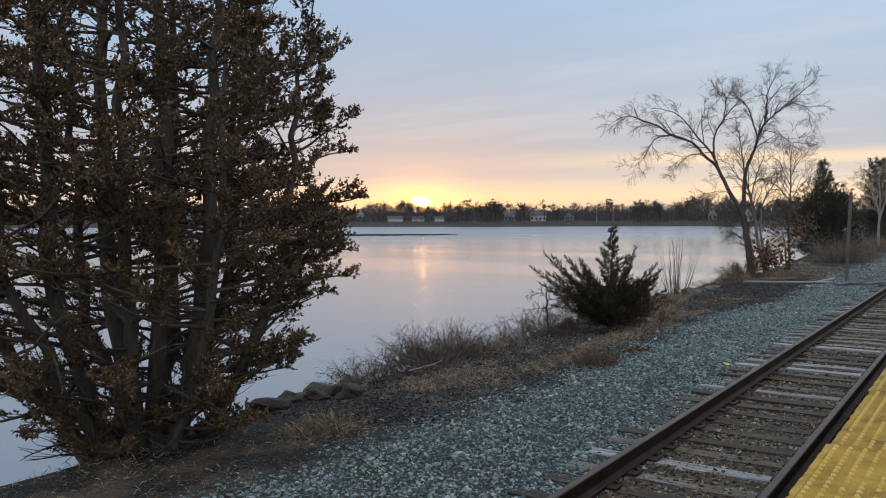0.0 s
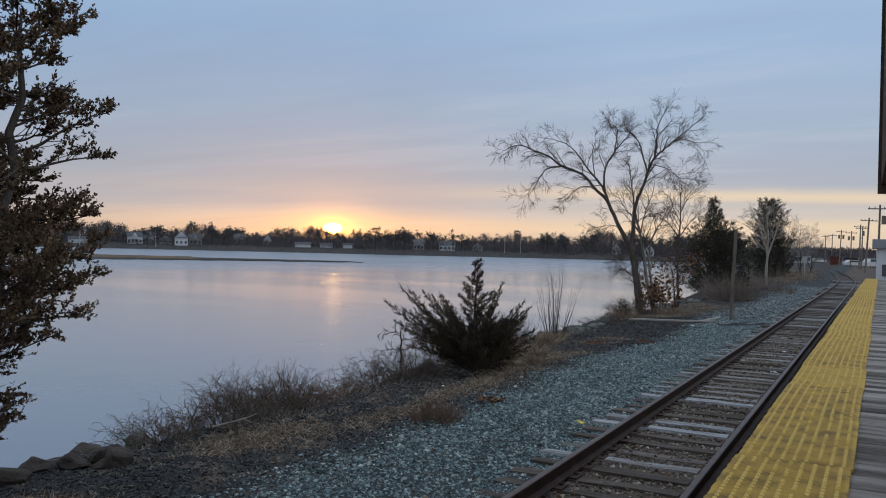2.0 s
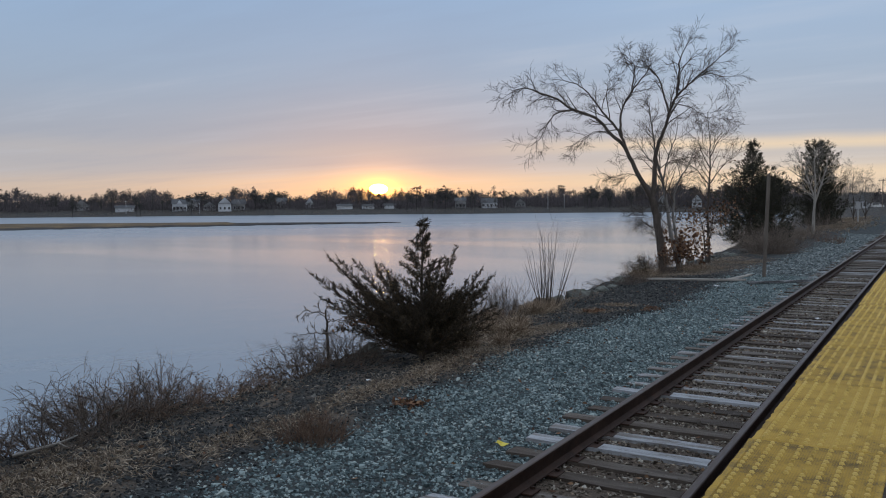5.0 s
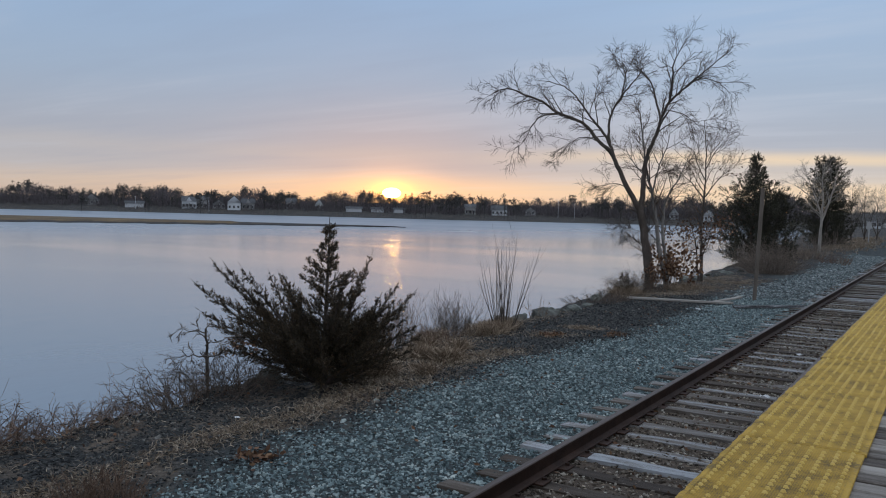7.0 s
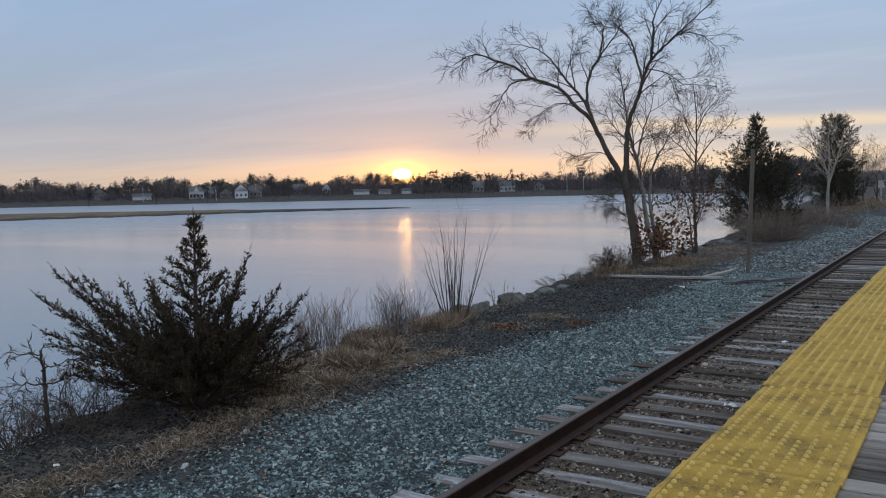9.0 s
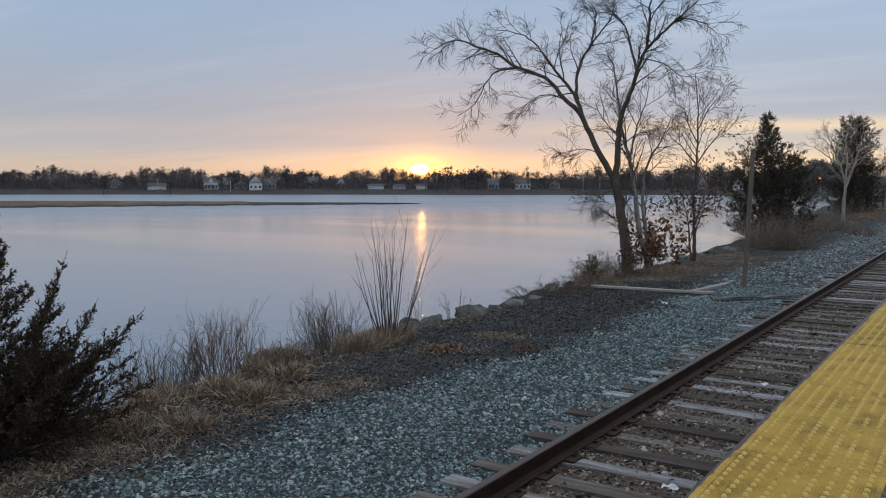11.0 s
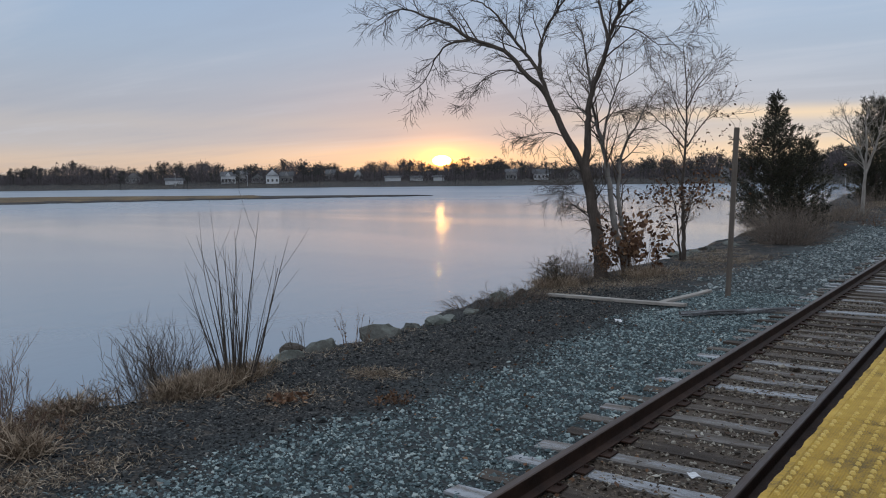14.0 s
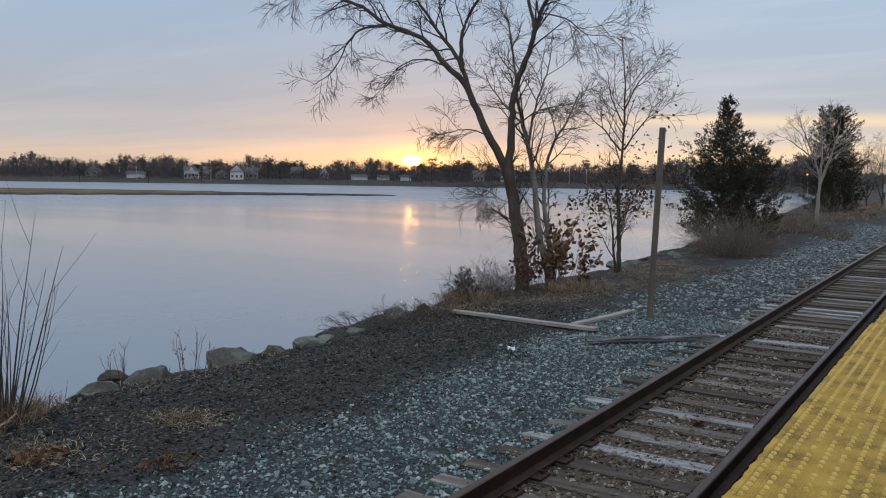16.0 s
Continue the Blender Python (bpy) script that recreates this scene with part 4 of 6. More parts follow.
def leaves_round(parent, n, spread, centre, seed, material, length=0.11, width=0.035, name="leaves"):
    g = np.random.default_rng(seed)
    p = g.normal(0, 1, (n, 3)) * spread + centre
    d = g.normal(0, 1, (n, 3)) * (1, 1, 0.6) + (0, 0, -0.4)
    v, f = blades(p, d, length, width, 0.3, seed + 1)
    return link(name, v, f, material, parent)


leaves_round(sap, 380, (0.62, 0.5, 0.26), (-0.45, 0, 2.1), 44, M_LEAF, 0.13, 0.045)
leaves_round(sap, 90, (0.30, 0.3, 0.25), (0.45, 0, 2.35), 46, M_LEAF, 0.12, 0.04)
leaves_round(sap, 230, (0.7, 0.5, 0.8), (0.2, 0, 3.7), 45, M_LEAF, 0.10, 0.030)


def sprays(starts, dirs, lengths, per_metre, blade, width, seed, rise=0.10, fan=0.45):
    """Scale-leaved sprigs: rows of small pointed blades along short shoots, finer towards the tip."""
    g = np.random.default_rng(seed)
    p, d, ln = np.asarray([tuple(v) for v in starts]), np.asarray([tuple(v) for v in dirs]), np.asarray(lengths)
    count = np.maximum(3, (per_metre * ln).astype(int))
    i = np.repeat(np.arange(len(p)), count)
    u = g.uniform(0, 1, len(i))
    q = p[i] + d[i] * (ln[i] * u)[:, None]
    q[:, 2] += rise * ln[i] * u * u
    way = d[i] + g.normal(0, fan, (len(i), 3)) + (0, 0, rise)
    way /= np.linalg.norm(way, axis=1, keepdims=True)
    side = np.cross(way, g.normal(0, 1, (len(i), 3)))
    side /= np.linalg.norm(side, axis=1, keepdims=True)
    ll = (blade * (1.15 - 0.55 * u) * g.uniform(0.6, 1.3, len(i)))[:, None]
    ww = (width * (1.15 - 0.45 * u) * g.uniform(0.7, 1.3, len(i)))[:, None]
    v = np.stack([q, q + way * ll * 0.45 + side * ww, q + way * ll, q + way * ll * 0.45 - side * ww], 1).reshape(-1, 3)
    return v, np.arange(len(i) * 4).reshape(-1, 4)


def conifer(name, m, hgt, profile, seed, label, foliage=M_FIR, boughs=150):
    """An upright evergreen: trunk, ascending boughs and feathery sprays; profile gives the crown's reach at parts of its height."""
    r = random.Random(seed)
    t = thing(name, m, label, "tree")
    trunk, S, D, L = Tubes(), [], [], []
    k = min(1.0, max(q[1] for q in profile) / 1.2)
    pts, rad, _ = run(r, Vector((0, 0, -0.2)), Vector((0, 0, 1)), hgt * 0.98 + 0.2, 0.018 * hgt, 0.01 * k, 10, 0.02, 0.3)
    trunk.stem(pts, rad, 7)
    for i in range(boughs):
        u = 0.03 + 0.97 * ((i + r.random()) / boughs) ** 1.25
        j = min(int(u * 10), 9)
        p = pts[j].lerp(pts[j + 1], u * 10 - j)
        a = i * 2.39996 + r.uniform(-0.4, 0.4)
        wave = 1.0 + 0.26 * math.sin(3 * a + 9 * u + seed) + 0.22 * math.sin(5 * a - 23 * u)
        ln = float(np.interp(u, [q[0] for q in profile], [q[1] for q in profile])) * r.uniform(0.5, 1.12) * wave
        b, br, _ = run(r, p, Vector((math.cos(a), math.sin(a), 0.22 + 0.45 * u)).normalized(), ln, 0.022 * k, 0.005 * k, 6, 0.06, 0.30)
        trunk.stem(b, br, 3)
        for p2, d2, rr, u2 in sprout(r, b, br, int(3 + 5.5 * ln / k), 0.66, 0.15):
            l2 = (0.16 + 0.42 * ln * (1 - u2) ** 0.8) * r.uniform(0.6, 1.15) * (0.5 + 0.5 * k)
            d2 = Vector((d2.x, d2.y, d2.z * 0.7 + 0.12)).normalized()
            b2, br2, _ = run(r, p2, d2, l2, 0.006 * k, 0.002, 3, 0.08, 0.15)
            for p3, d3, rr3, u3 in sprout(r, b2, br2, int(2 + 6 * l2 / k), 0.6, 0.1):
                S.append(p3)
                D.append(d3)
                L.append((0.10 + 0.16 * (1 - u3)) * k * r.uniform(0.7, 1.3))
            S.append(b2[2])
            D.append((b2[3] - b2[2]).normalized())
            L.append(0.2 * k)
    trunk.link("trunk", M_BARK, t)
    v, f = sprays(S, D, L, 48 / k, 0.088 * k, 0.0145 * k, seed)
    tagged(link("foliage", v, f, foliage, t), kind="stuff")
    return t


conifer("cedar_tree", facing(-9.0, 57.0), 6.2, [(0, 1.7), (0.12, 2.1), (0.35, 2.25), (0.58, 1.75), (0.68, 1.05), (0.8, 0.65), (0.9, 0.38), (1, 0.06)], 51, "dense dark green cedar tree beside the track", boughs=205)
conifer("cedar_tree", facing(-7.9, 58.2), 4.0, [(0, 1.2), (0.3, 1.5), (0.7, 1.1), (0.9, 0.5), (1, 0.1)], 54, "smaller dark cedar grown into a taller one", boughs=110)
conifer("cedar_tree", facing(-8.0, 82.6), 7.1, [(0, 1.7), (0.2, 2.3), (0.5, 2.25), (0.75, 1.75), (0.9, 1.25), (0.97, 0.9), (1, 0.4)], 52, "broad dark evergreen tree behind a pale bare tree", boughs=260)
bare_tree("pale_bare_tree", facing(-6.75, 68.0), [
    ([(0, 0, -0.3), (0.02, 0, 1.4), (0.05, 0, 2.4), (-0.25, 0.1, 3.5), (-0.7, 0.1, 4.6), (-1.0, 0.1, 5.4)], 0.12, 0.010),
    ([(0.05, 0, 2.2), (0.4, 0, 3.3), (0.7, 0.1, 4.4), (0.9, 0.1, 5.6)], 0.10, 0.012),
    ([(0.05, 0, 2.6), (0.1, 0.2, 3.8), (0.0, 0.3, 5.0), (0.1, 0.3, 6.0)], 0.08, 0.01),
    ([(-0.25, 0.1, 3.5), (-1.1, 0, 4.2), (-1.7, 0, 4.7)], 0.05, 0.01),
], 53, M_PALEBARK, "small pale-barked bare tree with a forked crown", twig=M_PALEBARK, shoots=(9, 6, 5), size=(1.1, 0.55, 0.3))


def cedar_bush(name, m, seed):
    """The low spreading cedar by the bank: a slim leader and a fan of long feathery boughs from the foot, nearly as wide as tall."""
    r = random.Random(seed)
    t = thing(name, m, "dark spreading young cedar on the bank above the water", "shrub")
    wood, S, D, L = Tubes(), [], [], []

    def sprig(p, d, ln):
        S.append(p)
        D.append(d)
        L.append(ln)

    def plume(b, br, side, start):
        """Feathers a bough: forward shoots, shorter towards the tip, each with fine sprigs."""
        ln = sum((b[i + 1] - b[i]).length for i in range(len(b) - 1))
        for p2, d2, rr2, u2 in sprout(r, b, br, int(5 + 20 * ln), 0.60, start):
            l2 = (0.03 + side * (1 - u2) ** 0.85) * r.uniform(0.55, 1.25)
            d2 = (d2 + Vector((0, 0, 0.10))).normalized()
            b2, br2, _ = run(r, p2, d2, l2, 0.005, 0.002, 3, 0.05, 0.15)
            wood.stem(b2, br2, 3)
            sprig(b2[0].lerp(b2[1], 0.5), (b2[3] - b2[0]).normalized(), l2)
            for p3, d3, rr3, u3 in sprout(r, b2, br2, int(3 + 26 * l2), 0.65, 0.1):
                sprig(p3, d3, (0.035 + 0.30 * l2 * (1 - u3)) * r.uniform(0.7, 1.3))
        k = int(len(b) * 0.55)
        for i in range(k, len(b) - 1):
            sprig(b[i], (b[i + 1] - b[i]).normalized(), (b[i + 1] - b[i]).length * 1.5)

    leader, lr, _ = run(r, Vector((0, 0, -0.1)), Vector((0.04, 0, 1)), 2.68, 0.055, 0.004, 12, 0.012, 0.4)
    wood.stem(leader, lr, 7)
    boughs = []
    # whorls up the leader, shorter towards the tip
    for i in range(56):
        u = i / 55
        a = i * 2.39996 + r.uniform(-0.4, 0.4)
        f = (0.42 + 2.1 * u) / 2.68 * 12
        k = min(int(f), 11)
        p = leader[k].lerp(leader[k + 1], f - k)
        ln = (1.30 * (1 - u) ** 1.15 + 0.05) * r.uniform(0.4, 1.2)
        e = math.radians(30 + 12 * u + r.uniform(-8, 8))
        boughs.append((p, Vector((math.cos(a) * math.cos(e), math.sin(a) * math.cos(e), math.sin(e))), ln, 0.20, 0.08))
    # the fan from the foot, flatter and longer towards the water
    for i in range(40):
        a = i * 2.39996 + r.uniform(-0.3, 0.3)
        c = math.cos(a)
        e = math.radians((24, 31, 38, 47)[i % 4] + r.uniform(-4, 5))
        reach = (2.25 if c < 0 else 1.75) * abs(c) + 1.45 * (1 - abs(c))
        boughs.append((leader[1 + i % 3], Vector((c * math.cos(e), math.sin(a) * math.cos(e), math.sin(e))), reach * r.uniform(0.55, 0.94), 0.42, 0.12))
    for dx, dz in ((-1.84, 1.95), (-2.2, 1.5), (-2.0, 1.15), (-1.36, 1.9), (-1.0, 1.75), (-0.64, 1.62), (-1.7, 1.55), (-1.6, 0.8), (0.74, 2.12), (0.6, 1.8), (1.2, 1.66), (1.49, 1.5), (1.62, 0.82), (1.5, 1.0), (1.3, 1.25), (0.95, 1.45)):
        v = Vector((dx, r.uniform(-0.3, 0.3), dz - 0.25))
        boughs.append((leader[2], v.normalized(), v.length * 0.97, 0.42, 0.12))
    for p, d, ln, side, start in boughs:
        b, br, _ = run(r, p, (d - Vector((0, 0, 0.10))).normalized(), ln * 0.90, 0.006 + 0.009 * ln, 0.003, 9, 0.025, 0.22)
        wood.stem(b, br, 4)
        plume(b, br, side * min(1.0, 0.35 + 0.5 * ln), start)
    tagged(wood.link("branch_mass", M_BARK, t), kind="stuff")
    v, f = sprays(S, D, L, 125, 0.031, 0.0064, seed, rise=0.12, fan=0.36)
    tagged(link("foliage", v, f, M_CEDAR, t), kind="stuff")
    return t


cedar_bush("cedar_bush", facing(-7.4, 18.2), 61)


def old_cedar(name, m, seed):
    """A many-stemmed old cedar: bare grey stems fanning out of one stool, level boughs with pads of bronzed foliage at their ends."""
    r = random.Random(seed)
    t = thing(name, m, "many-stemmed old cedar with bronzed foliage and shaggy grey bark", "tree")
    boughs, S, D, L = Tubes(), [], [], []

    def crown(z):
        return float(np.interp(z, [0, 0.35, 0.9, 1.4, 2.0, 2.8, 3.6, 4.4, 5.0, 5.6, 6.8, 8.0], [0.9, 1.5, 1.85, 2.05, 2.45, 2.45, 2.45, 2.25, 1.75, 1.3, 0.8, 0.3]))

    # lean across and along at breast height of each stem, thickness at the foot, height
    for i, (ax, ay, r0, hgt) in enumerate(((0.15, 0.10, 0.145, 7.9), (-0.38, 0.2, 0.13, 7.4), (0.55, -0.2, 0.125, 6.9), (-0.78, -0.3, 0.12, 6.6), (1.25, -0.1, 0.09, 5.2), (-1.55, 0.2, 0.095, 5.6), (0.25, 0.6, 0.10, 7.2), (-0.12, -0.5, 0.10, 6.8), (0.85, 0.5, 0.085, 6.2), (-0.6, 0.7, 0.08, 6.4), (-1.1, -0.6, 0.075, 5.8), (0.6, -0.8, 0.07, 5.4))):
        root = Vector((ax * 0.22 + r.uniform(-0.06, 0.06), ay * 0.25, -0.3))
        line, rad = [], []
        for k in range(15):
            z = hgt * k / 14
            q = min(1.0, z / 2.4)
            out = q ** 0.85 + 0.05 * max(0.0, z - 2.4)
            line.append(Vector((root.x + ax * out, root.y + ay * out, z - 0.3)) + rvec(r, 0.035 if k > 1 else 0.0))
            rad.append((r0 * (1.45 if k == 0 else 1.12 if k == 1 else 1.0)) * 0.86 * (1 - k / 14) ** 0.7 + 0.012)
        stem = Tubes()
        stem.stem(line, rad, 9)
        stem.link("stem", M_CEDARBARK, t)
        for p1, d1, rr, u in sprout(r, line, rad, 47, 1.0, 0.06):
            aa = r.uniform(0, 2 * math.pi) if r.random() < 0.4 else math.atan2(p1.y, p1.x) + r.gauss(0, 0.8)
            flat = Vector((math.cos(aa), math.sin(aa), 0))
            ln = max(0.3, crown(p1.z + 0.2) * r.uniform(0.6, 0.98) - p1.dot(flat))
            bare = r.random() < (0.45 if p1.z < 1.2 else 0.25 if p1.z < 2.6 else 0.06)
            b, br, _ = run(r, p1, (flat + Vector((0, 0, r.uniform(-0.05, 0.35)))).normalized(), ln, min(rr * 0.45, 0.026), 0.005, 7, 0.09, 0.18)
            boughs.stem(b, br, 4)
            for p2, d2, rr2, u2 in sprout(r, b, br, int(5 + 7 * ln), 0.75, 0.15):
                d2 = Vector((d2.x, d2.y, d2.z * 0.5 + 0.22)).normalized()
                l2 = (0.14 + 0.30 * (1 - u2)) * r.uniform(0.6, 1.3)
                b2, br2, _ = run(r, p2, d2, l2, 0.006, 0.0025, 3, 0.14, 0.15)
                boughs.stem(b2, br2, 3)
                if bare or r.random() > 1.5 * u2 + 0.12:
                    continue
                for p3, d3, rr3, u3 in sprout(r, b2, br2, 6, 0.7, 0.3):
                    S.append(p3)
                    D.append((d3 + Vector((0, 0, 0.25))).normalized())
                    L.append(r.uniform(0.05, 0.11))
            if not bare:
                for _ in range(7):
                    S.append(b[-1].lerp(b[-2], r.random()))
                    D.append(((b[-1] - b[-2]).normalized() + rvec(r, 0.4) + Vector((0, 0, 0.3))).normalized())
                    L.append(r.uniform(0.06, 0.12))
    tagged(boughs.link("bough_mass", M_TWIG, t), kind="stuff")
    v, f = sprays(S, D, L, 112, 0.046, 0.0128, seed, rise=0.25, fan=0.75)
    tagged(link("foliage", v, f, M_CEDARBROWN, t), kind="stuff")
    return t


old_cedar("old_cedar", facing(-8.2, 6.2, eye=(0, 0)), 71)

# ---- post and planks ----
post = thing("wooden_post", pose(-4.62, 35.22, -0.10, 0.4, 1.9, 15), "leaning weathered grey wooden post in the gravel", "post")
part("shaft", boxes((-0.054, 0.054, -0.052, 0.052, -0.25, 3.46), bevel=0.012), M_POST, post)


def plank(p, q, wide, thick, material, label, bow=0.004):
    """A loose board lying from p to q."""
    a, b = Vector((*p, float(height(*p)) + 0.03)), Vector((*q, float(height(*q)) + 0.03))
    ln = (b - a).length
    bm = bmesh.new()
    box(bm, 0, ln, -wide / 2, wide / 2, 0, thick)
    bmesh.ops.subdivide_edges(bm, edges=[e for e in bm.edges if abs(e.verts[0].co.x - e.verts[1].co.x) > ln / 2], cuts=6)
    for v in bm.verts:
        v.co.z += bow * math.sin(v.co.x / ln * math.pi * 2.3) + (0.01 if v.co.y > 0 else 0)
    ob = part("plank", bm, material, None)
    d = (b - a).normalized()
    ob.matrix_basis = Matrix.Translation(a) @ d.to_track_quat("X", "Z").to_matrix().to_4x4()
    return tagged(ob, label, "plank", group="loose boards by the track")


plank((-8.33, 34.41), (-4.86, 33.31), 0.13, 0.05, M_PLANK, "long weathered grey board lying on the gravel")
plank((-5.42, 33.62), (-5.09, 35.55), 0.11, 0.045, M_PLANK, "short grey board lying against a longer one")
plank((-4.62, 32.31), (-3.05, 33.84), 0.11, 0.06, M_FROST, "narrow dark board with worn white streaks", 0.0)

# ---- rocks along the bank ----


def rock(x, y, w, d, h, seed, turn=0.0, material=M_ROCK, label="grey angular boulder at the water's edge", sink=0.40):
    r = random.Random(seed)
    bm = bmesh.new()
    bmesh.ops.create_icosphere(bm, subdivisions=3, radius=0.5)
    planes = [(rvec(r).normalized(), r.uniform(0.22, 0.40)) for _ in range(13)]
    for v in bm.verts:
        for nrm, off in planes:
            k = v.co.dot(nrm) - off
            if k > 0:
                v.co -= nrm * k
        v.co += v.co.normalized() * (0.10 * noise.noise(v.co * 2.6 + Vector((seed, 0, 0))) + 0.05 * noise.noise(v.co * 9.0 + Vector((0, seed, 0))))
        v.co = Vector((v.co.x * w, v.co.y * d, v.co.z * h * 1.0))
    ob = part("rock", bm, material, None)
    ob.matrix_basis = pose(x, y, float(height(x, y)) + h * (0.5 - sink), r.uniform(-12, 12), r.uniform(-12, 12), turn)
    return tagged(ob, label, "rock", group="rocks along the bank")


ROCKS = [(-8.25, 6.55, 0.5, 0.4, 0.42), (-7.95, 7.0, 0.6, 0.4, 0.34), (-8.65, 8.9, 0.6, 0.45, 0.36), (-8.3, 9.2, 0.5, 0.4, 0.30), (-8.1, 9.6, 0.6, 0.5, 0.42), (-8.45, 8.4, 0.7, 0.5, 0.3),
         (-7.85, 9.35, 0.55, 0.45, 0.40), (-8.9, 9.8, 0.5, 0.45, 0.3), (-8.85, 10.75, 0.6, 0.5, 0.55), (-9.0, 18.4, 0.9, 0.7, 0.6), (-9.1, 15.2, 0.6, 0.4, 0.3),
         (-9.3, 24.35, 0.9, 0.6, 0.36), (-9.25, 25.5, 0.5, 0.4, 0.4), (-8.8, 26.9, 0.85, 0.5, 0.40), (-8.9, 27.7, 1.0, 0.7, 0.62), (-8.75, 29.0, 1.15, 0.8, 0.85), (-8.65, 29.8, 0.5, 0.4, 0.45), (-8.5, 30.4, 0.65, 0.5, 0.42), (-8.7, 31.0, 0.7, 0.4, 0.20),
         (-8.7, 31.8, 0.6, 0.4, 0.24), (-8.9, 34.2, 0.36, 0.3, 0.42), (-8.95, 33.3, 0.6, 0.45, 0.45), (-9.3, 35.0, 0.6, 0.4, 0.22), (-9.4, 44.6, 0.8, 0.6, 0.4), (-9.0, 46.4, 0.7, 0.5, 0.3), (-9.2, 48.3, 1.2, 0.8, 0.35), (-8.8, 50.2, 0.9, 0.7, 0.3), (-9.6, 42.4, 0.6, 0.5, 0.4), (-9.9, 47.3, 0.9, 0.6, 0.45), (-9.7, 49.4, 0.8, 0.6, 0.4),
         (-8.6, 43.8, 0.7, 0.5, 0.5), (-8.75, 45.1, 0.5, 0.4, 0.4), (-8.45, 46.6, 0.65, 0.5, 0.5), (-8.35, 49.1, 0.7, 0.5, 0.45), (-8.3, 51.3, 0.8, 0.6, 0.5), (-8.45, 18.3, 0.7, 0.6, 0.55)]
for k, (x, y, w, d, h) in enumerate(ROCKS):
    rock(x, y, w * (1.1 if k < 9 else 0.9), d * (1.1 if k < 9 else 0.9), h * (0.95 if k < 9 else 1.0), 300 + k, turn=(k * 47) % 180, material=M_DARKROCK if k < 9 else M_ROCK, label="dark brown boulder at the water's edge" if k < 9 else "grey-green angular boulder at the water's edge", sink=0.40 if k < 9 else 0.54)
g0 = random.Random(77)
for k in range(46):
    y = g0.uniform(4, 52)
    x = float(np.interp(y, CREST_Y, CREST_X)) - g0.uniform(0.2, 1.3)
    s = g0.uniform(0.25, 0.6)
    rock(x, y, s, s * 0.8, s * 0.6, 400 + k, turn=g0.uniform(0, 180), material=M_DARKROCK, label="dark weathered stone on the shore slope")

# ---- shrubs, stems and grass ----


def stalks(name, m, n, tall, spread, seed, label, material=M_TWIG, lean=0.25, sub=3, r0=0.006, category="shrub", curl=0.10, lift=0.3, leaf=0, leaf_size=0.045):
    """A clump of thin stems from one root, each with side twigs."""
    r = random.Random(seed)
    t = thing(name, m, label, category)
    tb, P, D = Tubes(), [], []
    for i in range(n):
        a, q = r.uniform(0, 2 * math.pi), r.random() ** 0.6
        p = Vector((math.cos(a), math.sin(a), 0)) * spread * q + Vector((0, 0, -0.06))
        d = Vector((math.cos(a) * lean * q + r.gauss(0, 0.08), math.sin(a) * lean * q + r.gauss(0, 0.08), 1)).normalized()
        ln = tall * r.uniform(0.5, 1.0)
        b, br, _ = run(r, p, d, ln, r0 * r.uniform(0.7, 1.3), 0.0018, 6, curl, lift)
        tb.stem(b, br, 4)
        for p2, d2, rr2, u2 in sprout(r, b, br, sub, 0.55, 0.3):
            b2, br2, _ = run(r, p2, d2, ln * 0.32 * r.uniform(0.5, 1.2), 0.003, 0.0015, 3, curl, lift)
            tb.stem(b2, br2, 3)
            for k in range(leaf):
                P.append(b2[1 + k % 3] + rvec(r, 0.02))
                D.append(d2 + Vector((0, 0, -0.3)))
            if sub > 4:
                for p3, d3, rr3, u3 in sprout(r, b2, br2, 2, 0.6, 0.2):
                    b3, br3, _ = run(r, p3, d3, ln * 0.14 * r.uniform(0.5, 1.2), 0.002, 0.0012, 2, curl, lift)
                    tb.stem(b3, br3, 3)
    tagged(tb.link("twig_mass", material, t), kind="stuff")
    if P:
        v, f = blades([tuple(p) for p in P], [tuple(d) for d in D], leaf_size, leaf_size * 0.34, 0.6, seed)
        tagged(link("leaf_mass", v, f, M_LEAF, t), kind="stuff")
    return t


def on(x, y, turn=0.0):
    return pose(x, y, float(height(x, y)), 0, 0, turn)


stalks("willow_clump", on(-8.15, 25.35), 27, 2.35, 0.20, 501, "tall clump of bare straight stems on the bank", M_BARK, lean=0.42, sub=2, r0=0.012, curl=0.030)
stalks("bare_shrub", on(-9.2, 24.9), 110, 1.3, 0.22, 502, "low twiggy bare shrub on the bank", M_TWIG, lean=0.55, sub=5, r0=0.005, curl=0.09)
stalks("bare_shrub", on(-9.0, 22.4), 85, 1.1, 0.5, 503, "bare brown shrub above the water", M_TWIGRED, lean=0.35, sub=6, r0=0.0065)
stalks("bare_shrub", on(-9.1, 21.3), 60, 1.0, 0.5, 504, "bare brown shrub above the water", M_TWIG, lean=0.35, sub=6, r0=0.006)
stalks("bare_shrub", on(-9.0, 20.0), 30, 0.8, 0.4, 505, "thin bare shrub above the water", M_TWIGRED, lean=0.3, sub=5, r0=0.005)
stalks("tall_dry_weed", on(-9.0, 14.1), 16, 1.05, 0.30, 506, "dry upright weed stalks on the bank", M_TWIGRED, lean=0.12, sub=3, r0=0.006, category="weed")
stalks("tall_dry_weed", on(-8.65, 28.2), 9, 0.65, 0.20, 507, "dry weed stalks with seed heads by the rocks", M_TWIGRED, lean=0.3, sub=3, r0=0.005, category="weed", leaf=1)
stalks("tall_dry_weed", on(-9.04, 27.4), 8, 0.6, 0.2, 508, "dry weed stalks by the rocks", M_TWIG, lean=0.3, sub=3, r0=0.005, category="weed")
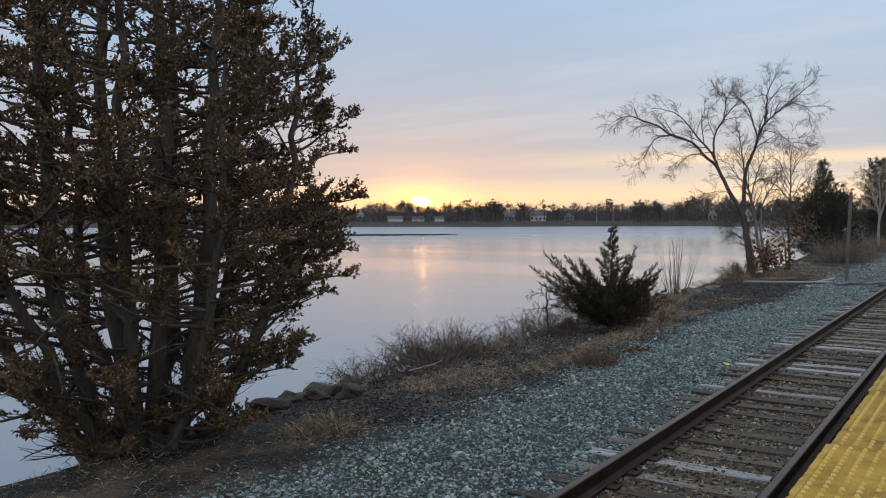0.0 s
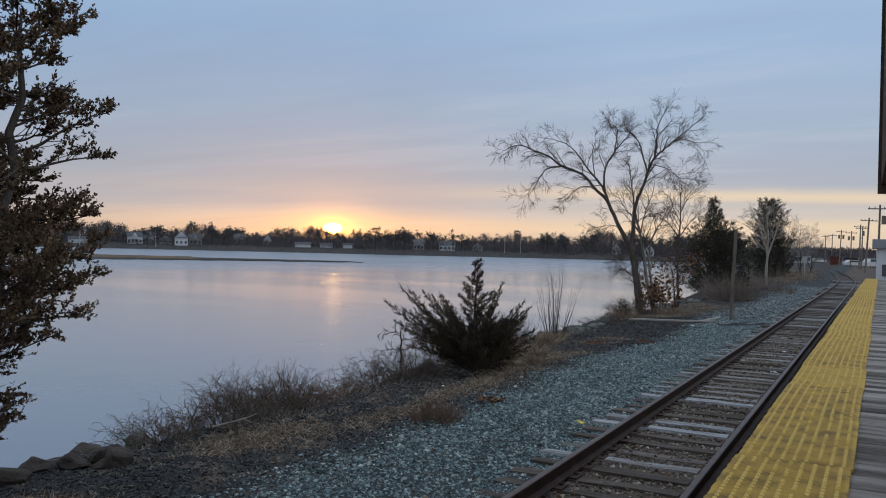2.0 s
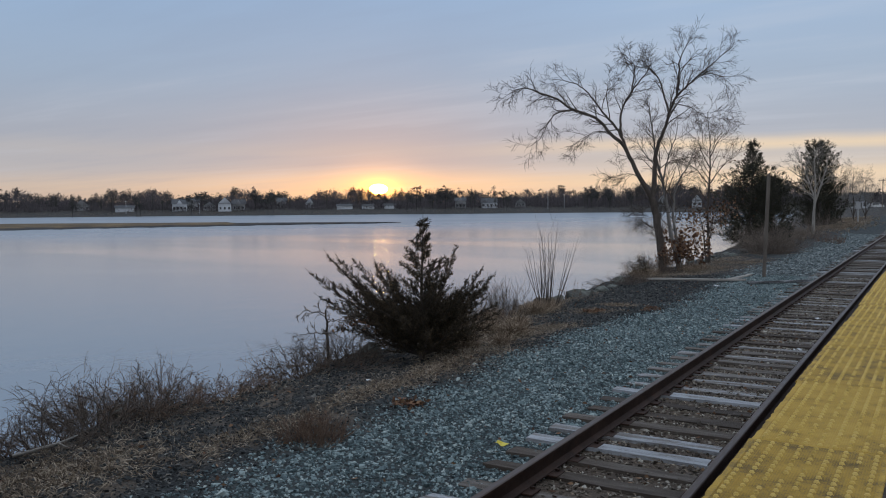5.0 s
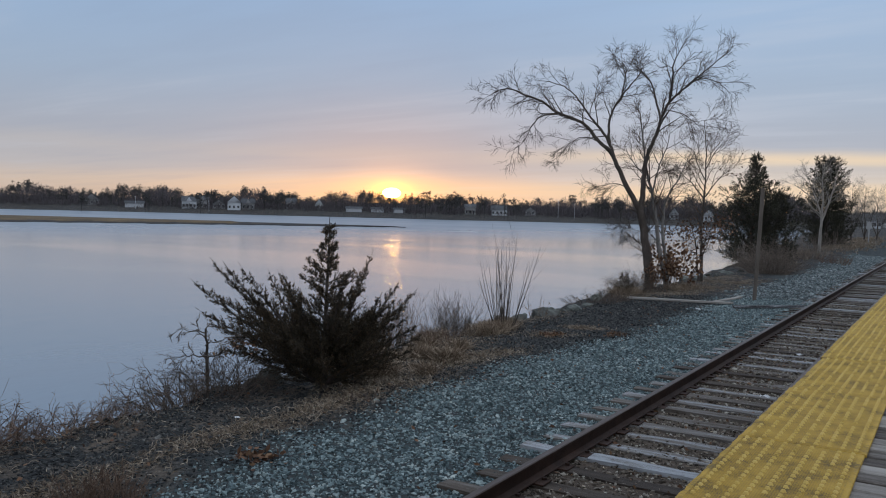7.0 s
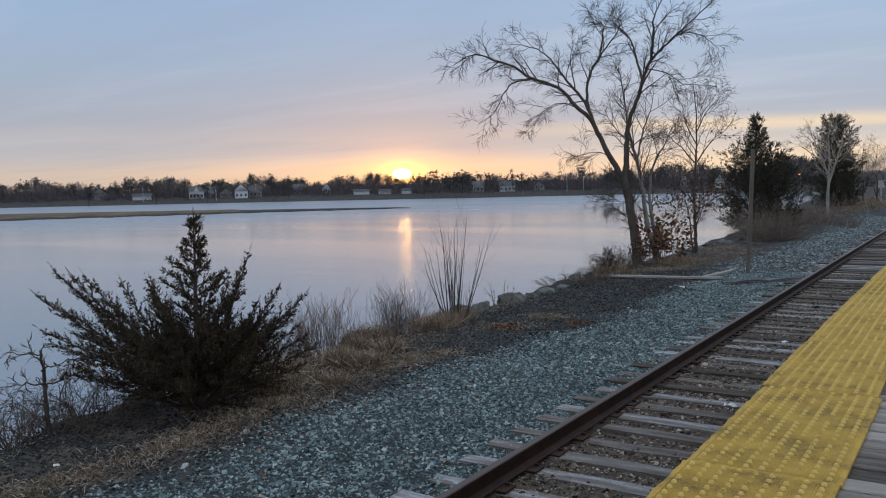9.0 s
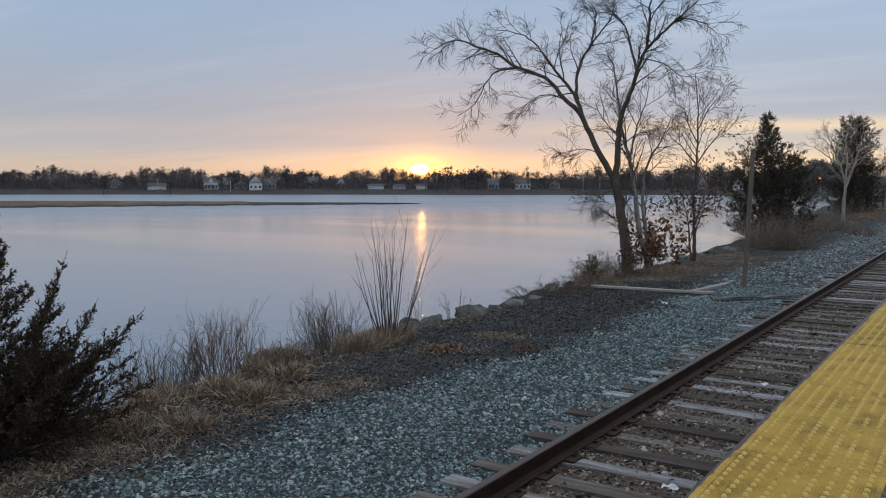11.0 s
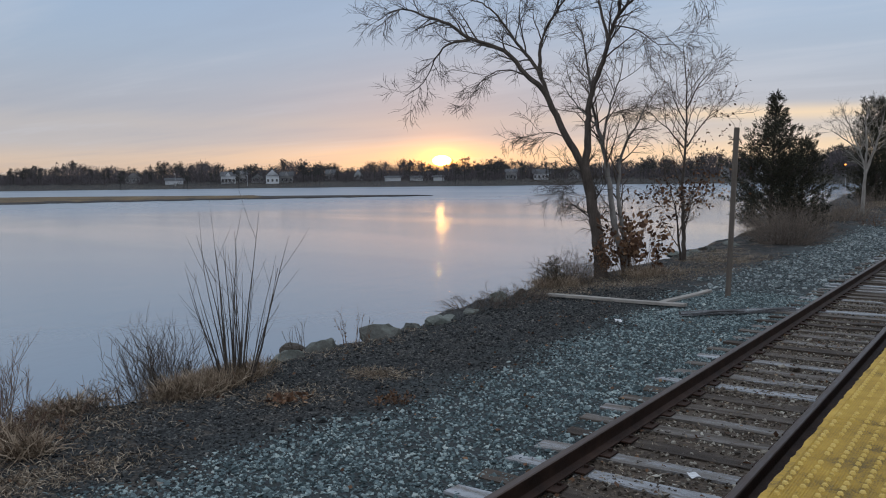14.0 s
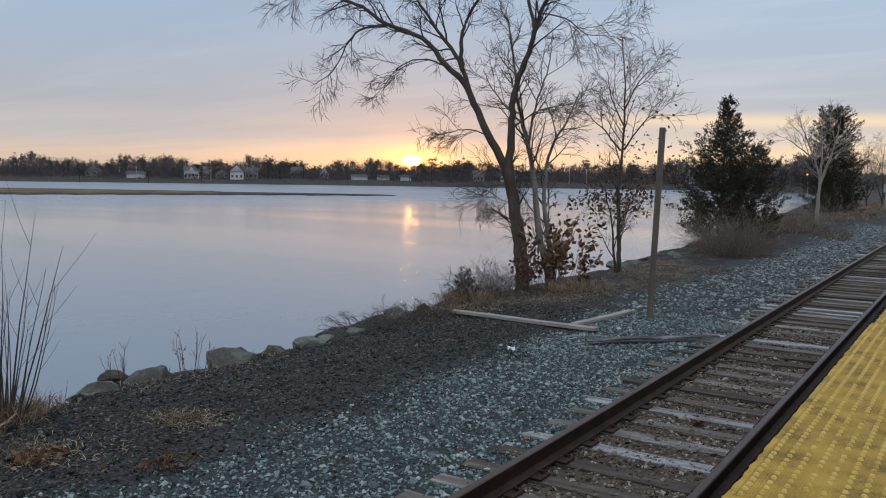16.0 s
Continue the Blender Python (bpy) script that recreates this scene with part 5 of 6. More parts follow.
stalks("tall_dry_weed", on(-9.3, 24.0), 4, 0.8, 0.12, 519, "dry weed stalk with a seed head", M_TWIGRED, lean=0.12, sub=2, r0=0.005, category="weed", leaf=1)
stalks("tall_dry_weed", on(-9.2, 12.9), 12, 0.6, 0.3, 520, "dry upright weed stalks on the bank", M_TWIGRED, lean=0.2, sub=3, r0=0.005, category="weed")
for k, (x, y, n, tall, sp, mt) in enumerate([(-8.5, 12.0, 60, 0.62, 0.42, M_TWIG), (-8.65, 12.9, 80, 0.75, 0.50, M_TWIG), (-8.7, 13.8, 55, 0.55, 0.42, M_TWIGRED), (-8.6, 15.0, 50, 0.5, 0.45, M_TWIGRED), (-8.85, 16.0, 55, 0.62, 0.45, M_TWIGRED), (-8.6, 16.7, 75, 0.72, 0.45, M_TWIG), (-8.5, 17.5, 60, 0.7, 0.4, M_TWIG), (-8.6, 10.8, 40, 0.6, 0.3, M_TWIG), (-9.0, 36.6, 60, 0.75, 0.45, M_TWIG), (-9.3, 37.9, 60, 0.95, 0.4, M_TWIG), (-8.8, 32.6, 60, 0.45, 0.6, M_TWIG), (-8.75, 33.8, 45, 0.4, 0.5, M_TWIG), (-8.7, 19.4, 40, 0.6, 0.4, M_TWIGRED), (-8.9, 11.4, 50, 0.55, 0.5, M_TWIGRED), (-8.9, 14.5, 60, 0.6, 0.5, M_TWIG), (-9.1, 13.3, 60, 0.6, 0.5, M_TWIGRED), (-8.45, 21.2, 40, 0.42, 0.42, M_TWIG), (-8.1, 22.6, 34, 0.36, 0.40, M_TWIGRED), (-8.5, 23.7, 34, 0.4, 0.36, M_TWIG)]):
    stalks("bramble", on(x, y, k * 40), int(n * 1.5), tall * (1.2 if y < 19 else 1.15), sp * 1.25, 520 + k, "tangled grey-brown brambles along the bank", mt, lean=1.3, sub=6, r0=0.0072, curl=0.30, lift=-0.35, leaf=1 if k % 3 == 2 else 0, leaf_size=0.024)
stalks("heather_tuft", on(-5.62, 13.2), 150, 0.36, 0.27, 541, "low dark twiggy tuft in the gravel", M_TWIGRED, lean=0.9, sub=5, r0=0.004, curl=0.15, lift=0.2)
stalks("heather_tuft", on(-5.5, 25.3), 40, 0.18, 0.16, 542, "low dark twiggy tuft in the gravel", M_TWIGRED, lean=0.9, sub=4, r0=0.004, curl=0.15, lift=0.2, leaf=1)
stalks("leafy_shrub", on(-8.15, 38.9), 21, 1.75, 0.42, 543, "bushy oak sprouts with withered brown leaves", M_TWIGRED, lean=0.5, sub=6, r0=0.010, curl=0.07, leaf=4, leaf_size=0.17)
stalks("leafy_shrub", on(-8.7, 38.5), 22, 1.0, 0.35, 544, "low sprouts with withered brown leaves at a tree's foot", M_TWIGRED, lean=0.5, sub=5, r0=0.006, curl=0.08, leaf=4, leaf_size=0.11)
stalks("tan_thicket", on(-6.8, 50.2), 360, 1.75, 0.85, 545, "rounded thicket of fine bare tan stems", M_TAN, lean=1.1, sub=6, r0=0.007, curl=0.22, lift=0.0)
stalks("tan_thicket", on(-4.85, 59.8), 70, 0.6, 0.7, 546, "low reddish thicket beside the gravel", M_TWIGRED, lean=0.8, sub=5, r0=0.007, curl=0.10, leaf=1)
stalks("tan_thicket", on(-6.6, 62.5), 150, 1.3, 0.8, 548, "tan thicket of fine bare stems", M_TAN, lean=1.0, sub=5, r0=0.008, curl=0.2, lift=0.0)
stalks("tan_thicket", on(-7.0, 73.0), 80, 1.6, 1.3, 547, "tan thicket of fine bare stems", M_TAN, lean=1.0, sub=5, r0=0.010, curl=0.18, lift=0.0)
for k, (x, y, tall) in enumerate([(-7.1, 108, 5.9), (-8.3, 107, 5.6), (-6.2, 113, 5.2), (-9.4, 103, 5.0)]):
    bare_tree("bare_tree", facing(x, y), [([(0, 0, -0.2), (0.05, 0, tall * 0.3), (-0.1, 0.1, tall * 0.6), (0, 0.1, tall)], 0.09, 0.012), ([(0, 0, 0.6), (0.6, 0.1, tall * 0.4), (1.1, 0.1, tall * 0.75)], 0.06, 0.01), ([(0, 0, 0.5), (-0.6, 0, tall * 0.4), (-1.2, 0, tall * 0.7)], 0.06, 0.01)], 560 + k, M_BARK, "small bare tree in a thicket beside the line", twig=M_GREYBARK, shoots=(16, 8, 5), size=(1.2, 0.75, 0.45))

dead = bare_tree("dead_sapling", facing(-8.35, 16.85), [
    ([(0, 0, -0.1), (0.0, 0, 0.4), (-0.02, 0, 0.75), (-0.03, 0, 1.02)], 0.032, 0.014),
    ([(-0.02, 0, 0.6), (0.25, 0.05, 0.68), (0.45, 0.05, 0.8)], 0.012, 0.004),
    ([(-0.02, 0, 0.62), (-0.25, 0, 0.66), (-0.45, 0, 0.62)], 0.012, 0.004),
    ([(-0.03, 0, 0.96), (-0.25, 0, 1.0), (-0.42, 0, 1.0)], 0.010, 0.003),
    ([(-0.02, 0, 0.8), (0.2, -0.1, 0.9), (0.36, -0.1, 0.9)], 0.010, 0.003),
], 571, M_BARK, "small broken-topped dead sapling on the bank", shoots=(7, 3, 2), size=(0.15, 0.09, 0.06), lift=0.0)
leaves_round(dead, 90, (0.16, 0.1, 0.05), (0.42, 0, 0.78), 574, M_LEAF, 0.06, 0.02)
fallen_branch = thing("fallen_branch", on(-8.15, 11.65), "pale barkless dead branch lying on the dry grass", "branch")
tb = Tubes()
tb.stem([Vector((-0.15, -0.2, 0.06)), Vector((0.05, 0.1, 0.12)), Vector((0.12, 0.22, 0.15)), Vector((0.2, 0.34, 0.2))], [0.018, 0.016, 0.012, 0.007], 6)
tb.link("branch", M_PALEBARK, fallen_branch)
tb = Tubes()
tb.stem([Vector((0.1, 0.17, 0.14)), Vector((0.2, 0.19, 0.11)), Vector((0.28, 0.22, 0.12))], [0.012, 0.010, 0.005], 5)
tb.link("side_branch", M_PALEBARK, fallen_branch)
conifer("cedar_seedling", on(-8.88, 35.85), 0.7, [(0, 0.34), (0.4, 0.36), (1, 0.05)], 573, "low dark cedar seedling at a bare tree's foot", M_CEDAR, boughs=44)
conifer("cedar_seedling", on(-9.0, 25.2), 0.55, [(0, 0.16), (0.3, 0.22), (1, 0.03)], 572, "small dark cedar seedling on the bank", M_CEDAR, boughs=36)


def grass(name, n, tall, width, places, seed, label, material=M_GRASS, flop=0.5):
    """Dry grass: thin bent blades in tufts round the given patches (x, y, spread across, spread along)."""
    g = np.random.default_rng(seed)
    per = np.array([p[4] if len(p) > 4 else 1.0 for p in places])
    which = g.choice(len(places), n, p=per / per.sum())
    pl = np.array([p[:4] for p in places])[which]
    tuft = g.normal(0, 1, (400, 2))
    idx = g.integers(0, 400, n)
    xy = pl[:, :2] + pl[:, 2:4] * (tuft[idx] * 0.75) + g.normal(0, 0.06, (n, 2))
    z = height(xy[:, 0], xy[:, 1]) - 0.01
    p = np.column_stack([xy, z])
    d = np.column_stack([g.normal(0, flop, n), g.normal(0, flop, n), np.ones(n)])
    v, f = blades(p, d, tall, width, 0.15, seed + 1, bend=0.35)
    return tagged(link(name, v, f, material), label, "grass", kind="stuff")


grass("dry_grass", 52000, 0.115, 0.0045, [(-7.25, 11.2, 0.55, 0.9, 5.5), (-7.6, 5.5, 0.9, 1.0, 1), (-6.75, 7.6, 0.4, 0.5, 1.8), (-6.45, 13.2, 0.25, 0.9, 1.6), (-6.5, 15.6, 0.30, 1.2, 2.6), (-6.6, 17.4, 0.35, 0.8, 2.2), (-6.9, 18.8, 0.5, 0.8, 3.0), (-7.4, 20.2, 0.6, 0.9, 2.0), (-7.6, 21.3, 0.7, 0.8, 1.8), (-6.9, 21.4, 0.3, 0.6, 1.6), (-8.0, 23.0, 0.5, 0.9, 1.2), (-6.6, 22.3, 0.3, 0.5, 0.8), (-6.71, 26.5, 0.3, 0.25, 1.0), (-6.9, 25.0, 0.35, 0.35, 0.7), (-8.1, 12.6, 0.5, 1.6, 1.0), (-8.4, 15.0, 0.4, 1.4, 0.8), (-8.5, 35.0, 0.6, 0.6, 1.2), (-8.6, 36.3, 0.7, 0.8, 1.8), (-7.4, 37.6, 0.8, 1.0, 2.0), (-6.9, 40.5, 0.9, 1.6, 1.6), (-8.2, 45.5, 0.7, 2.2, 1.6), (-8.6, 28.0, 0.4, 1.6, 0.8), (-6.6, 43.4, 0.6, 1.2, 1.5), (-7.6, 43.6, 0.6, 1.4, 1.4), (-8.1, 24.6, 0.4, 0.5, 0.8)], 601, "matted straw-coloured dry grass on the bank", flop=1.9)
grass("tussock_grass", 11500, 0.32, 0.0055, [(-7.74, 21.3, 0.13, 0.14, 0.9), (-7.1, 21.2, 0.12, 0.14, 0.9), (-8.35, 24.9, 0.26, 0.3, 2.2), (-8.6, 25.2, 0.2, 0.3, 1.2), (-7.9, 20.3, 0.12, 0.15, 0.5), (-7.5, 22.2, 0.10, 0.12, 0.4), (-7.25, 19.4, 0.14, 0.16, 0.5), (-6.75, 19.9, 0.10, 0.10, 0.3), (-8.25, 22.3, 0.12, 0.14, 0.4), (-8.9, 23.3, 0.25, 0.4, 0.8), (-6.75, 7.55, 0.15, 0.2, 0.5)], 604, "arching clumps of pale dry grass on the bank", M_STRAW, flop=0.75)
grass("tall_dry_grass", 7500, 0.36, 0.004, [(-8.25, 24.75, 0.22, 0.35, 1.6), (-8.2, 20.6, 0.25, 0.3, 0.4), (-7.6, 19.2, 0.18, 0.25, 0.3), (-9.0, 35.9, 0.35, 0.4, 1.2), (-7.7, 38.6, 0.5, 0.4, 0.8), (-8.2, 25.5, 0.2, 0.3, 0.7)], 602, "upright tan grass tufts on the bank", M_STRAW, flop=0.45)
grass("bank_reeds", 14000, 0.26, 0.012, [(-7.8, 66, 0.8, 5.0, 0.8), (-6.6, 82, 0.9, 6.0, 2.0), (-6.6, 96, 1.2, 9.0, 2.4), (-7.5, 115, 2.0, 12.0, 2)], 603, "tan knee-high grass along the far embankment", flop=0.4)
fallen = np.random.default_rng(9)
n_l = 1500
lx, ly = fallen.uniform(-8.6, -0.9, n_l), fallen.uniform(5, 34, n_l)
lx[:700] = fallen.choice([-2.95, -2.72, -1.55, -2.1], 700) + fallen.normal(0, 0.10, 700)
v, f = blades(np.column_stack([lx, ly, height(lx, ly) + 0.02]), np.column_stack([fallen.normal(0, 1, n_l), fallen.normal(0, 1, n_l), fallen.normal(0, 0.15, n_l)]), 0.06, 0.02, 0.1, 605)
tagged(link("fallen_leaves", v, f, M_LEAF), "scattered dead brown leaves on the track and bank", "leaves", kind="stuff")
for k, (x, y) in enumerate([(-5.52, 14.9), (-6.75, 24.9)]):
    q = fallen.normal(0, 1, (90, 2)) * (0.13, 0.11) + (x, y)
    v, f = blades(np.column_stack([q, height(q[:, 0], q[:, 1]) + 0.03]), np.column_stack([fallen.normal(0, 1, 90), fallen.normal(0, 1, 90), fallen.uniform(0, 0.5, 90)]), 0.08, 0.024, 0.2, 606 + k)
    tagged(link("leaf_heap", v, f, M_LEAF), "little heap of rust-brown dead leaves", "leaves", kind="stuff")
n_b = 7000
bx, by = fallen.uniform(-2.78, -0.75, n_b), fallen.uniform(6, 36, n_b)
v, f = blades(np.column_stack([bx, by, height(bx, by) + 0.018]), np.column_stack([fallen.normal(0, 1, n_b), fallen.normal(0, 1, n_b), fallen.normal(0, 0.12, n_b)]), 0.055, 0.006, 0.1, 615)
tagged(link("straw_litter", v, f, M_GRASS), "bits of dry straw and bark between the rails", "litter", kind="stuff")

# ---- far shore houses ----


def house(x, y, w, d, h, roof_h, turn, wall, label, gable_front=False, floors=2, cols=3):
    roof_h = 1.2 * roof_h
    z = float(height(x, y)) - 0.3
    t = thing("house", pose(x, y, z, 0, 0, turn), label, "house", group="houses on the far shore")
    part("wall", boxes((-w / 2, w / 2, -d / 2, d / 2, 0, h)), wall, t)
    bm = bmesh.new()
    o = 0.4
    if gable_front:
        a = [bm.verts.new(c) for c in ((-w / 2 - o, -d / 2 - o, h - 0.1), (w / 2 + o, -d / 2 - o, h - 0.1), (0, -d / 2 - o, h + roof_h))]
        b = [bm.verts.new(c) for c in ((-w / 2 - o, d / 2 + o, h - 0.1), (w / 2 + o, d / 2 + o, h - 0.1), (0, d / 2 + o, h + roof_h))]
    else:
        a = [bm.verts.new(c) for c in ((-w / 2 - o, -d / 2 - o, h - 0.1), (-w / 2 - o, d / 2 + o, h - 0.1), (-w / 2 - o, 0, h + roof_h))]
        b = [bm.verts.new(c) for c in ((w / 2 + o, -d / 2 - o, h - 0.1), (w / 2 + o, d / 2 + o, h - 0.1), (w / 2 + o, 0, h + roof_h))]
    bm.faces.new(a), bm.faces.new(b)
    for i in range(3):
        bm.faces.new((a[i], a[(i + 1) % 3], b[(i + 1) % 3], b[i]))
    bmesh.ops.recalc_face_normals(bm, faces=bm.faces)
    part("roof", bm, M_ROOF, t)
    if gable_front:
        bm = bmesh.new()
        bm.faces.new([bm.verts.new(c) for c in ((-w / 2, -d / 2 - 0.42, h), (w / 2, -d / 2 - 0.42, h), (0, -d / 2 - 0.42, h + roof_h - 0.35))])
        bmesh.ops.solidify(bm, geom=bm.faces[:], thickness=0.04)
        part("gable", bm, wall, t)
    if not gable_front and floors > 1:
        bm = bmesh.new()
        q = w * 0.2
        a = [bm.verts.new(c) for c in ((-q, -d / 2 - 0.45, h - 0.1), (q, -d / 2 - 0.45, h - 0.1), (0, -d / 2 - 0.45, h + roof_h * 0.8))]
        b = [bm.verts.new(c) for c in ((-q, 0, h - 0.1), (q, 0, h - 0.1), (0, 0, h + roof_h * 0.8))]
        bm.faces.new(a), bm.faces.new(b)
        for i in range(3):
            bm.faces.new((a[i], a[(i + 1) % 3], b[(i + 1) % 3], b[i]))
        bmesh.ops.recalc_face_normals(bm, faces=bm.faces)
        part("dormer", bm, wall, t)
    if floors > 1 and not gable_front:
        part("porch", boxes((-w * 0.42, w * 0.30, -d / 2 - 1.5, -d / 2 - 0.02, 2.2, 2.35), (-w * 0.40, -w * 0.40 + 0.12, -d / 2 - 1.45, -d / 2 - 1.33, 0, 2.2), (w * 0.28 - 0.12, w * 0.28, -d / 2 - 1.45, -d / 2 - 1.33, 0, 2.2)), M_ROOF, t)
    part("chimney", boxes((w * 0.2, w * 0.2 + 0.6, 0.2, 0.8, h, h + roof_h + 0.7)), M_ROOF, t)
    for fl in range(floors):
        for c in range(cols):
            cx = -w / 2 + w * (c + 0.5) / cols
            z0 = 0.9 + fl * 2.7
            if z0 + 1.3 > h:
                continue
            win = part("window", boxes((cx - 0.55, cx + 0.55, -d / 2 - 0.05, -d / 2 + 0.02, z0, z0 + 1.35)), M_WHITE, t)
            part("pane", boxes((cx - 0.45, cx + 0.45, -d / 2 - 0.07, -d / 2 - 0.054, z0 + 0.1, z0 + 1.25)), M_PANE, win)
    return t


for az, e, w, d, h, rh, mt, lb, gf, fl, co in HOUSES:
    p = at_polar(az, float(np.interp(az, FAR_AZ, FAR_R)) + e)
    house(p.x, p.y, w, d, h, rh, az, mt, lb, gf, fl, co)


def lamp_post(az, e, tall):
    p = at_polar(az, float(np.interp(az, FAR_AZ, FAR_R)) + e)
    t = thing("lamp_post", pose(p.x, p.y, float(height(p.x, p.y)) - 0.2, 0, 0, az), "pale lamp post on the far shore", "lamp post", group="lamp posts on the far shore")
    tb = Tubes()
    tb.stem([Vector((0, 0, 0)), Vector((0, 0, tall))], [0.09, 0.06], 6)
    tb.link("pole", M_WHITE, t)
    part("head", boxes((-0.45, 0.08, -0.1, 0.1, tall - 0.1, tall + 0.15)), M_WHITE, t)


for az, e, tall in ((23.0, 24, 8.0), (51.2, 16, 6.0), (46.6, 14, 5.0), (21.9, 26, 6.5)):
    lamp_post(az, e, tall)

street = thing("street_lamp", pose(-45.3, 307.3, float(height(-45.3, 307.3)) - 0.2, 0, 0, 8), "far street lamp still glowing orange at dawn", "street lamp")
tall = 5.0 - float(height(-45.3, 307.3))
tb = Tubes()
tb.stem([Vector((0, 0, 0)), Vector((0, 0, tall))], [0.10, 0.07], 6)
tb.link("pole", M_GREY, street)
part("lamp_head", boxes((-0.5, 0.12, -0.14, 0.14, tall + 0.2, tall + 0.4), bevel=0.04), M_GREY, street)
part("lens", boxes((-0.42, 0.04, -0.30, 0.12, tall - 0.12, tall + 0.19), bevel=0.05), glow("orange_lamp_glass", (1.0, 0.30, 0.04), 4.0), street, "orange glowing lamp glass")

# ---- beyond the end of the platform ----
M_RED = surface("dull_red_boards", [(0.3, (0.075, 0.020, 0.017)), (0.7, (0.12, 0.034, 0.028))], 1, 12, (0.7, 0.9), 0.2, 0.01)
M_BROWN = surface("brown_boards", [(0.3, (0.035, 0.022, 0.016)), (0.7, (0.085, 0.055, 0.038))], 2, 20, (0.75, 0.9), 0.4, 0.006, (1, 1, 8))
M_CARWHITE = surface("white_car_paint", [(0.3, (0.46, 0.48, 0.50)), (0.7, (0.56, 0.57, 0.58))], 1, 8, (0.2, 0.3), 0.0, 0.001, spec=0.5)
M_CARDARK = surface("dark_car_paint", [(0.3, (0.04, 0.045, 0.055)), (0.7, (0.06, 0.065, 0.075))], 1, 8, (0.2, 0.3), 0.0, 0.001, spec=0.5)
M_TYRE = surface("tyre_rubber", [(0.3, (0.015, 0.015, 0.015)), (0.7, (0.03, 0.03, 0.03))], 4, 20, (0.8, 0.9), 0.1, 0.002)
M_POLE = surface("utility_pole_wood", [(0.3, (0.10, 0.085, 0.07)), (0.7, (0.22, 0.195, 0.17))], 2, 20, (0.8, 0.95), 0.3, 0.01, (4, 4, 0.4))
M_METAL = surface("galvanised_grey", [(0.3, (0.30, 0.31, 0.32)), (0.7, (0.42, 0.43, 0.44))], 2, 20, (0.4, 0.6), 0.1, 0.002, metal=0.6)


def utility_pole(x, y, tall, seed, cans=0, lean=0.0):
    t = thing("utility_pole", pose(x, y, float(height(x, y)) - 0.3, 0, lean, seed * 13 % 30 - 15), "weathered wooden utility pole with crossarm", "utility pole", group="utility poles along the line")
    tb = Tubes()
    tb.stem([Vector((0, 0, 0)), Vector((0, 0, tall * 0.5)), Vector((0, 0, tall))], [0.17, 0.14, 0.11], 8)
    tb.link("pole", M_POLE, t)
    part("crossarm", boxes((-1.25, 1.25, -0.18, -0.09, tall - 0.55, tall - 0.42)), M_POLE, t)
    for k in (-1.1, -0.5, 0.5, 1.1):
        part("insulator", boxes((k - 0.05, k + 0.05, -0.18, -0.08, tall - 0.42, tall - 0.22), bevel=0.02), M_METAL, t)
    for k in range(cans):
        tb = Tubes()
        cx = (0.5, -0.5, 0.0)[k]
        tb.stem([Vector((cx, -0.2, tall - 2.3)), Vector((cx, -0.2, tall - 1.3))], [0.25, 0.25], 10)
        tb.link("transformer", M_POLE, t)
    return t


POLES = [(2.40, 290, 9.4, 0, 0), (2.02, 265, 9.2, 1, 0), (1.58, 236, 9.4, 2, 2), (0.95, 225, 9.2, 3, 2), (0.46, 185, 9.4, 4, 1), (0.34, 190, 9.2, 5, 0), (0.12, 148, 9.2, 6, 0), (-0.55, 108, 9.0, 7, 1)]
for az, d, tall, k, cans in POLES:
    utility_pole(-math.sin(radians(az)) * d, 3 + math.cos(radians(az)) * d, tall, k, cans, 2.5 if k in (2, 6) else 0.8)


def car(x, y, turn, paint, label, tall=1.7, long=4.7):
    t = thing("car", pose(x, y, float(height(x, y)), 0, 0, turn), label, "car", group="cars parked in the lot")
    bm = bmesh.new()
    prof = [(-0.5, 0.35), (-0.5, 0.62), (-0.47, 0.66), (-0.33, 1.0), (0.10, 1.0), (0.24, 0.66), (0.46, 0.58), (0.5, 0.45), (0.5, 0.2), (-0.5, 0.2)]
    lo = [bm.verts.new((px * long, -0.88, pz * tall)) for px, pz in prof]
    hi = [bm.verts.new((px * long, 0.88, pz * tall)) for px, pz in prof]
    bm.faces.new(lo), bm.faces.new(hi)
    for i in range(len(prof)):
        bm.faces.new((lo[i], lo[(i + 1) % len(prof)], hi[(i + 1) % len(prof)], hi[i]))
    bmesh.ops.recalc_face_normals(bm, faces=bm.faces)
    part("body", bm, paint, t)
    for s in (-1, 1):
        part("window", boxes((-0.36 * long, 0.12 * long, s * 0.885 - 0.012, s * 0.885 + 0.012, 0.68 * tall, 0.93 * tall)), M_PANE, t)
        for k in (-0.31, 0.31):
            tb = Tubes()
            tb.stem([Vector((k * long, s * 0.70, 0.33)), Vector((k * long, s * 0.91, 0.33))], [0.33, 0.33], 14)
            w = tb.link("wheel", M_TYRE, t)
            part("hub", boxes((k * long - 0.16, k * long + 0.16, s * 0.9 - 0.02, s * 0.9 + 0.02, 0.17, 0.49), bevel=0.01), M_METAL, w)
    return t


def bearing(az, d):
    return -math.sin(radians(az)) * d, 3 + math.cos(radians(az)) * d


car(*bearing(0.75, 235), 35, M_CARWHITE, "white estate car parked in the gravel lot")
car(*bearing(-0.30, 215), 50, M_CARWHITE, "white van parked beside the poles", tall=2.2)
car(*bearing(2.75, 300), 40, M_CARWHITE, "white car parked near the red shed")
car(*bearing(3.2, 310), 50, M_CARDARK, "dark car parked by the line")
car(*bearing(3.0, 315), 40, M_CARDARK, "dark car parked by the line")

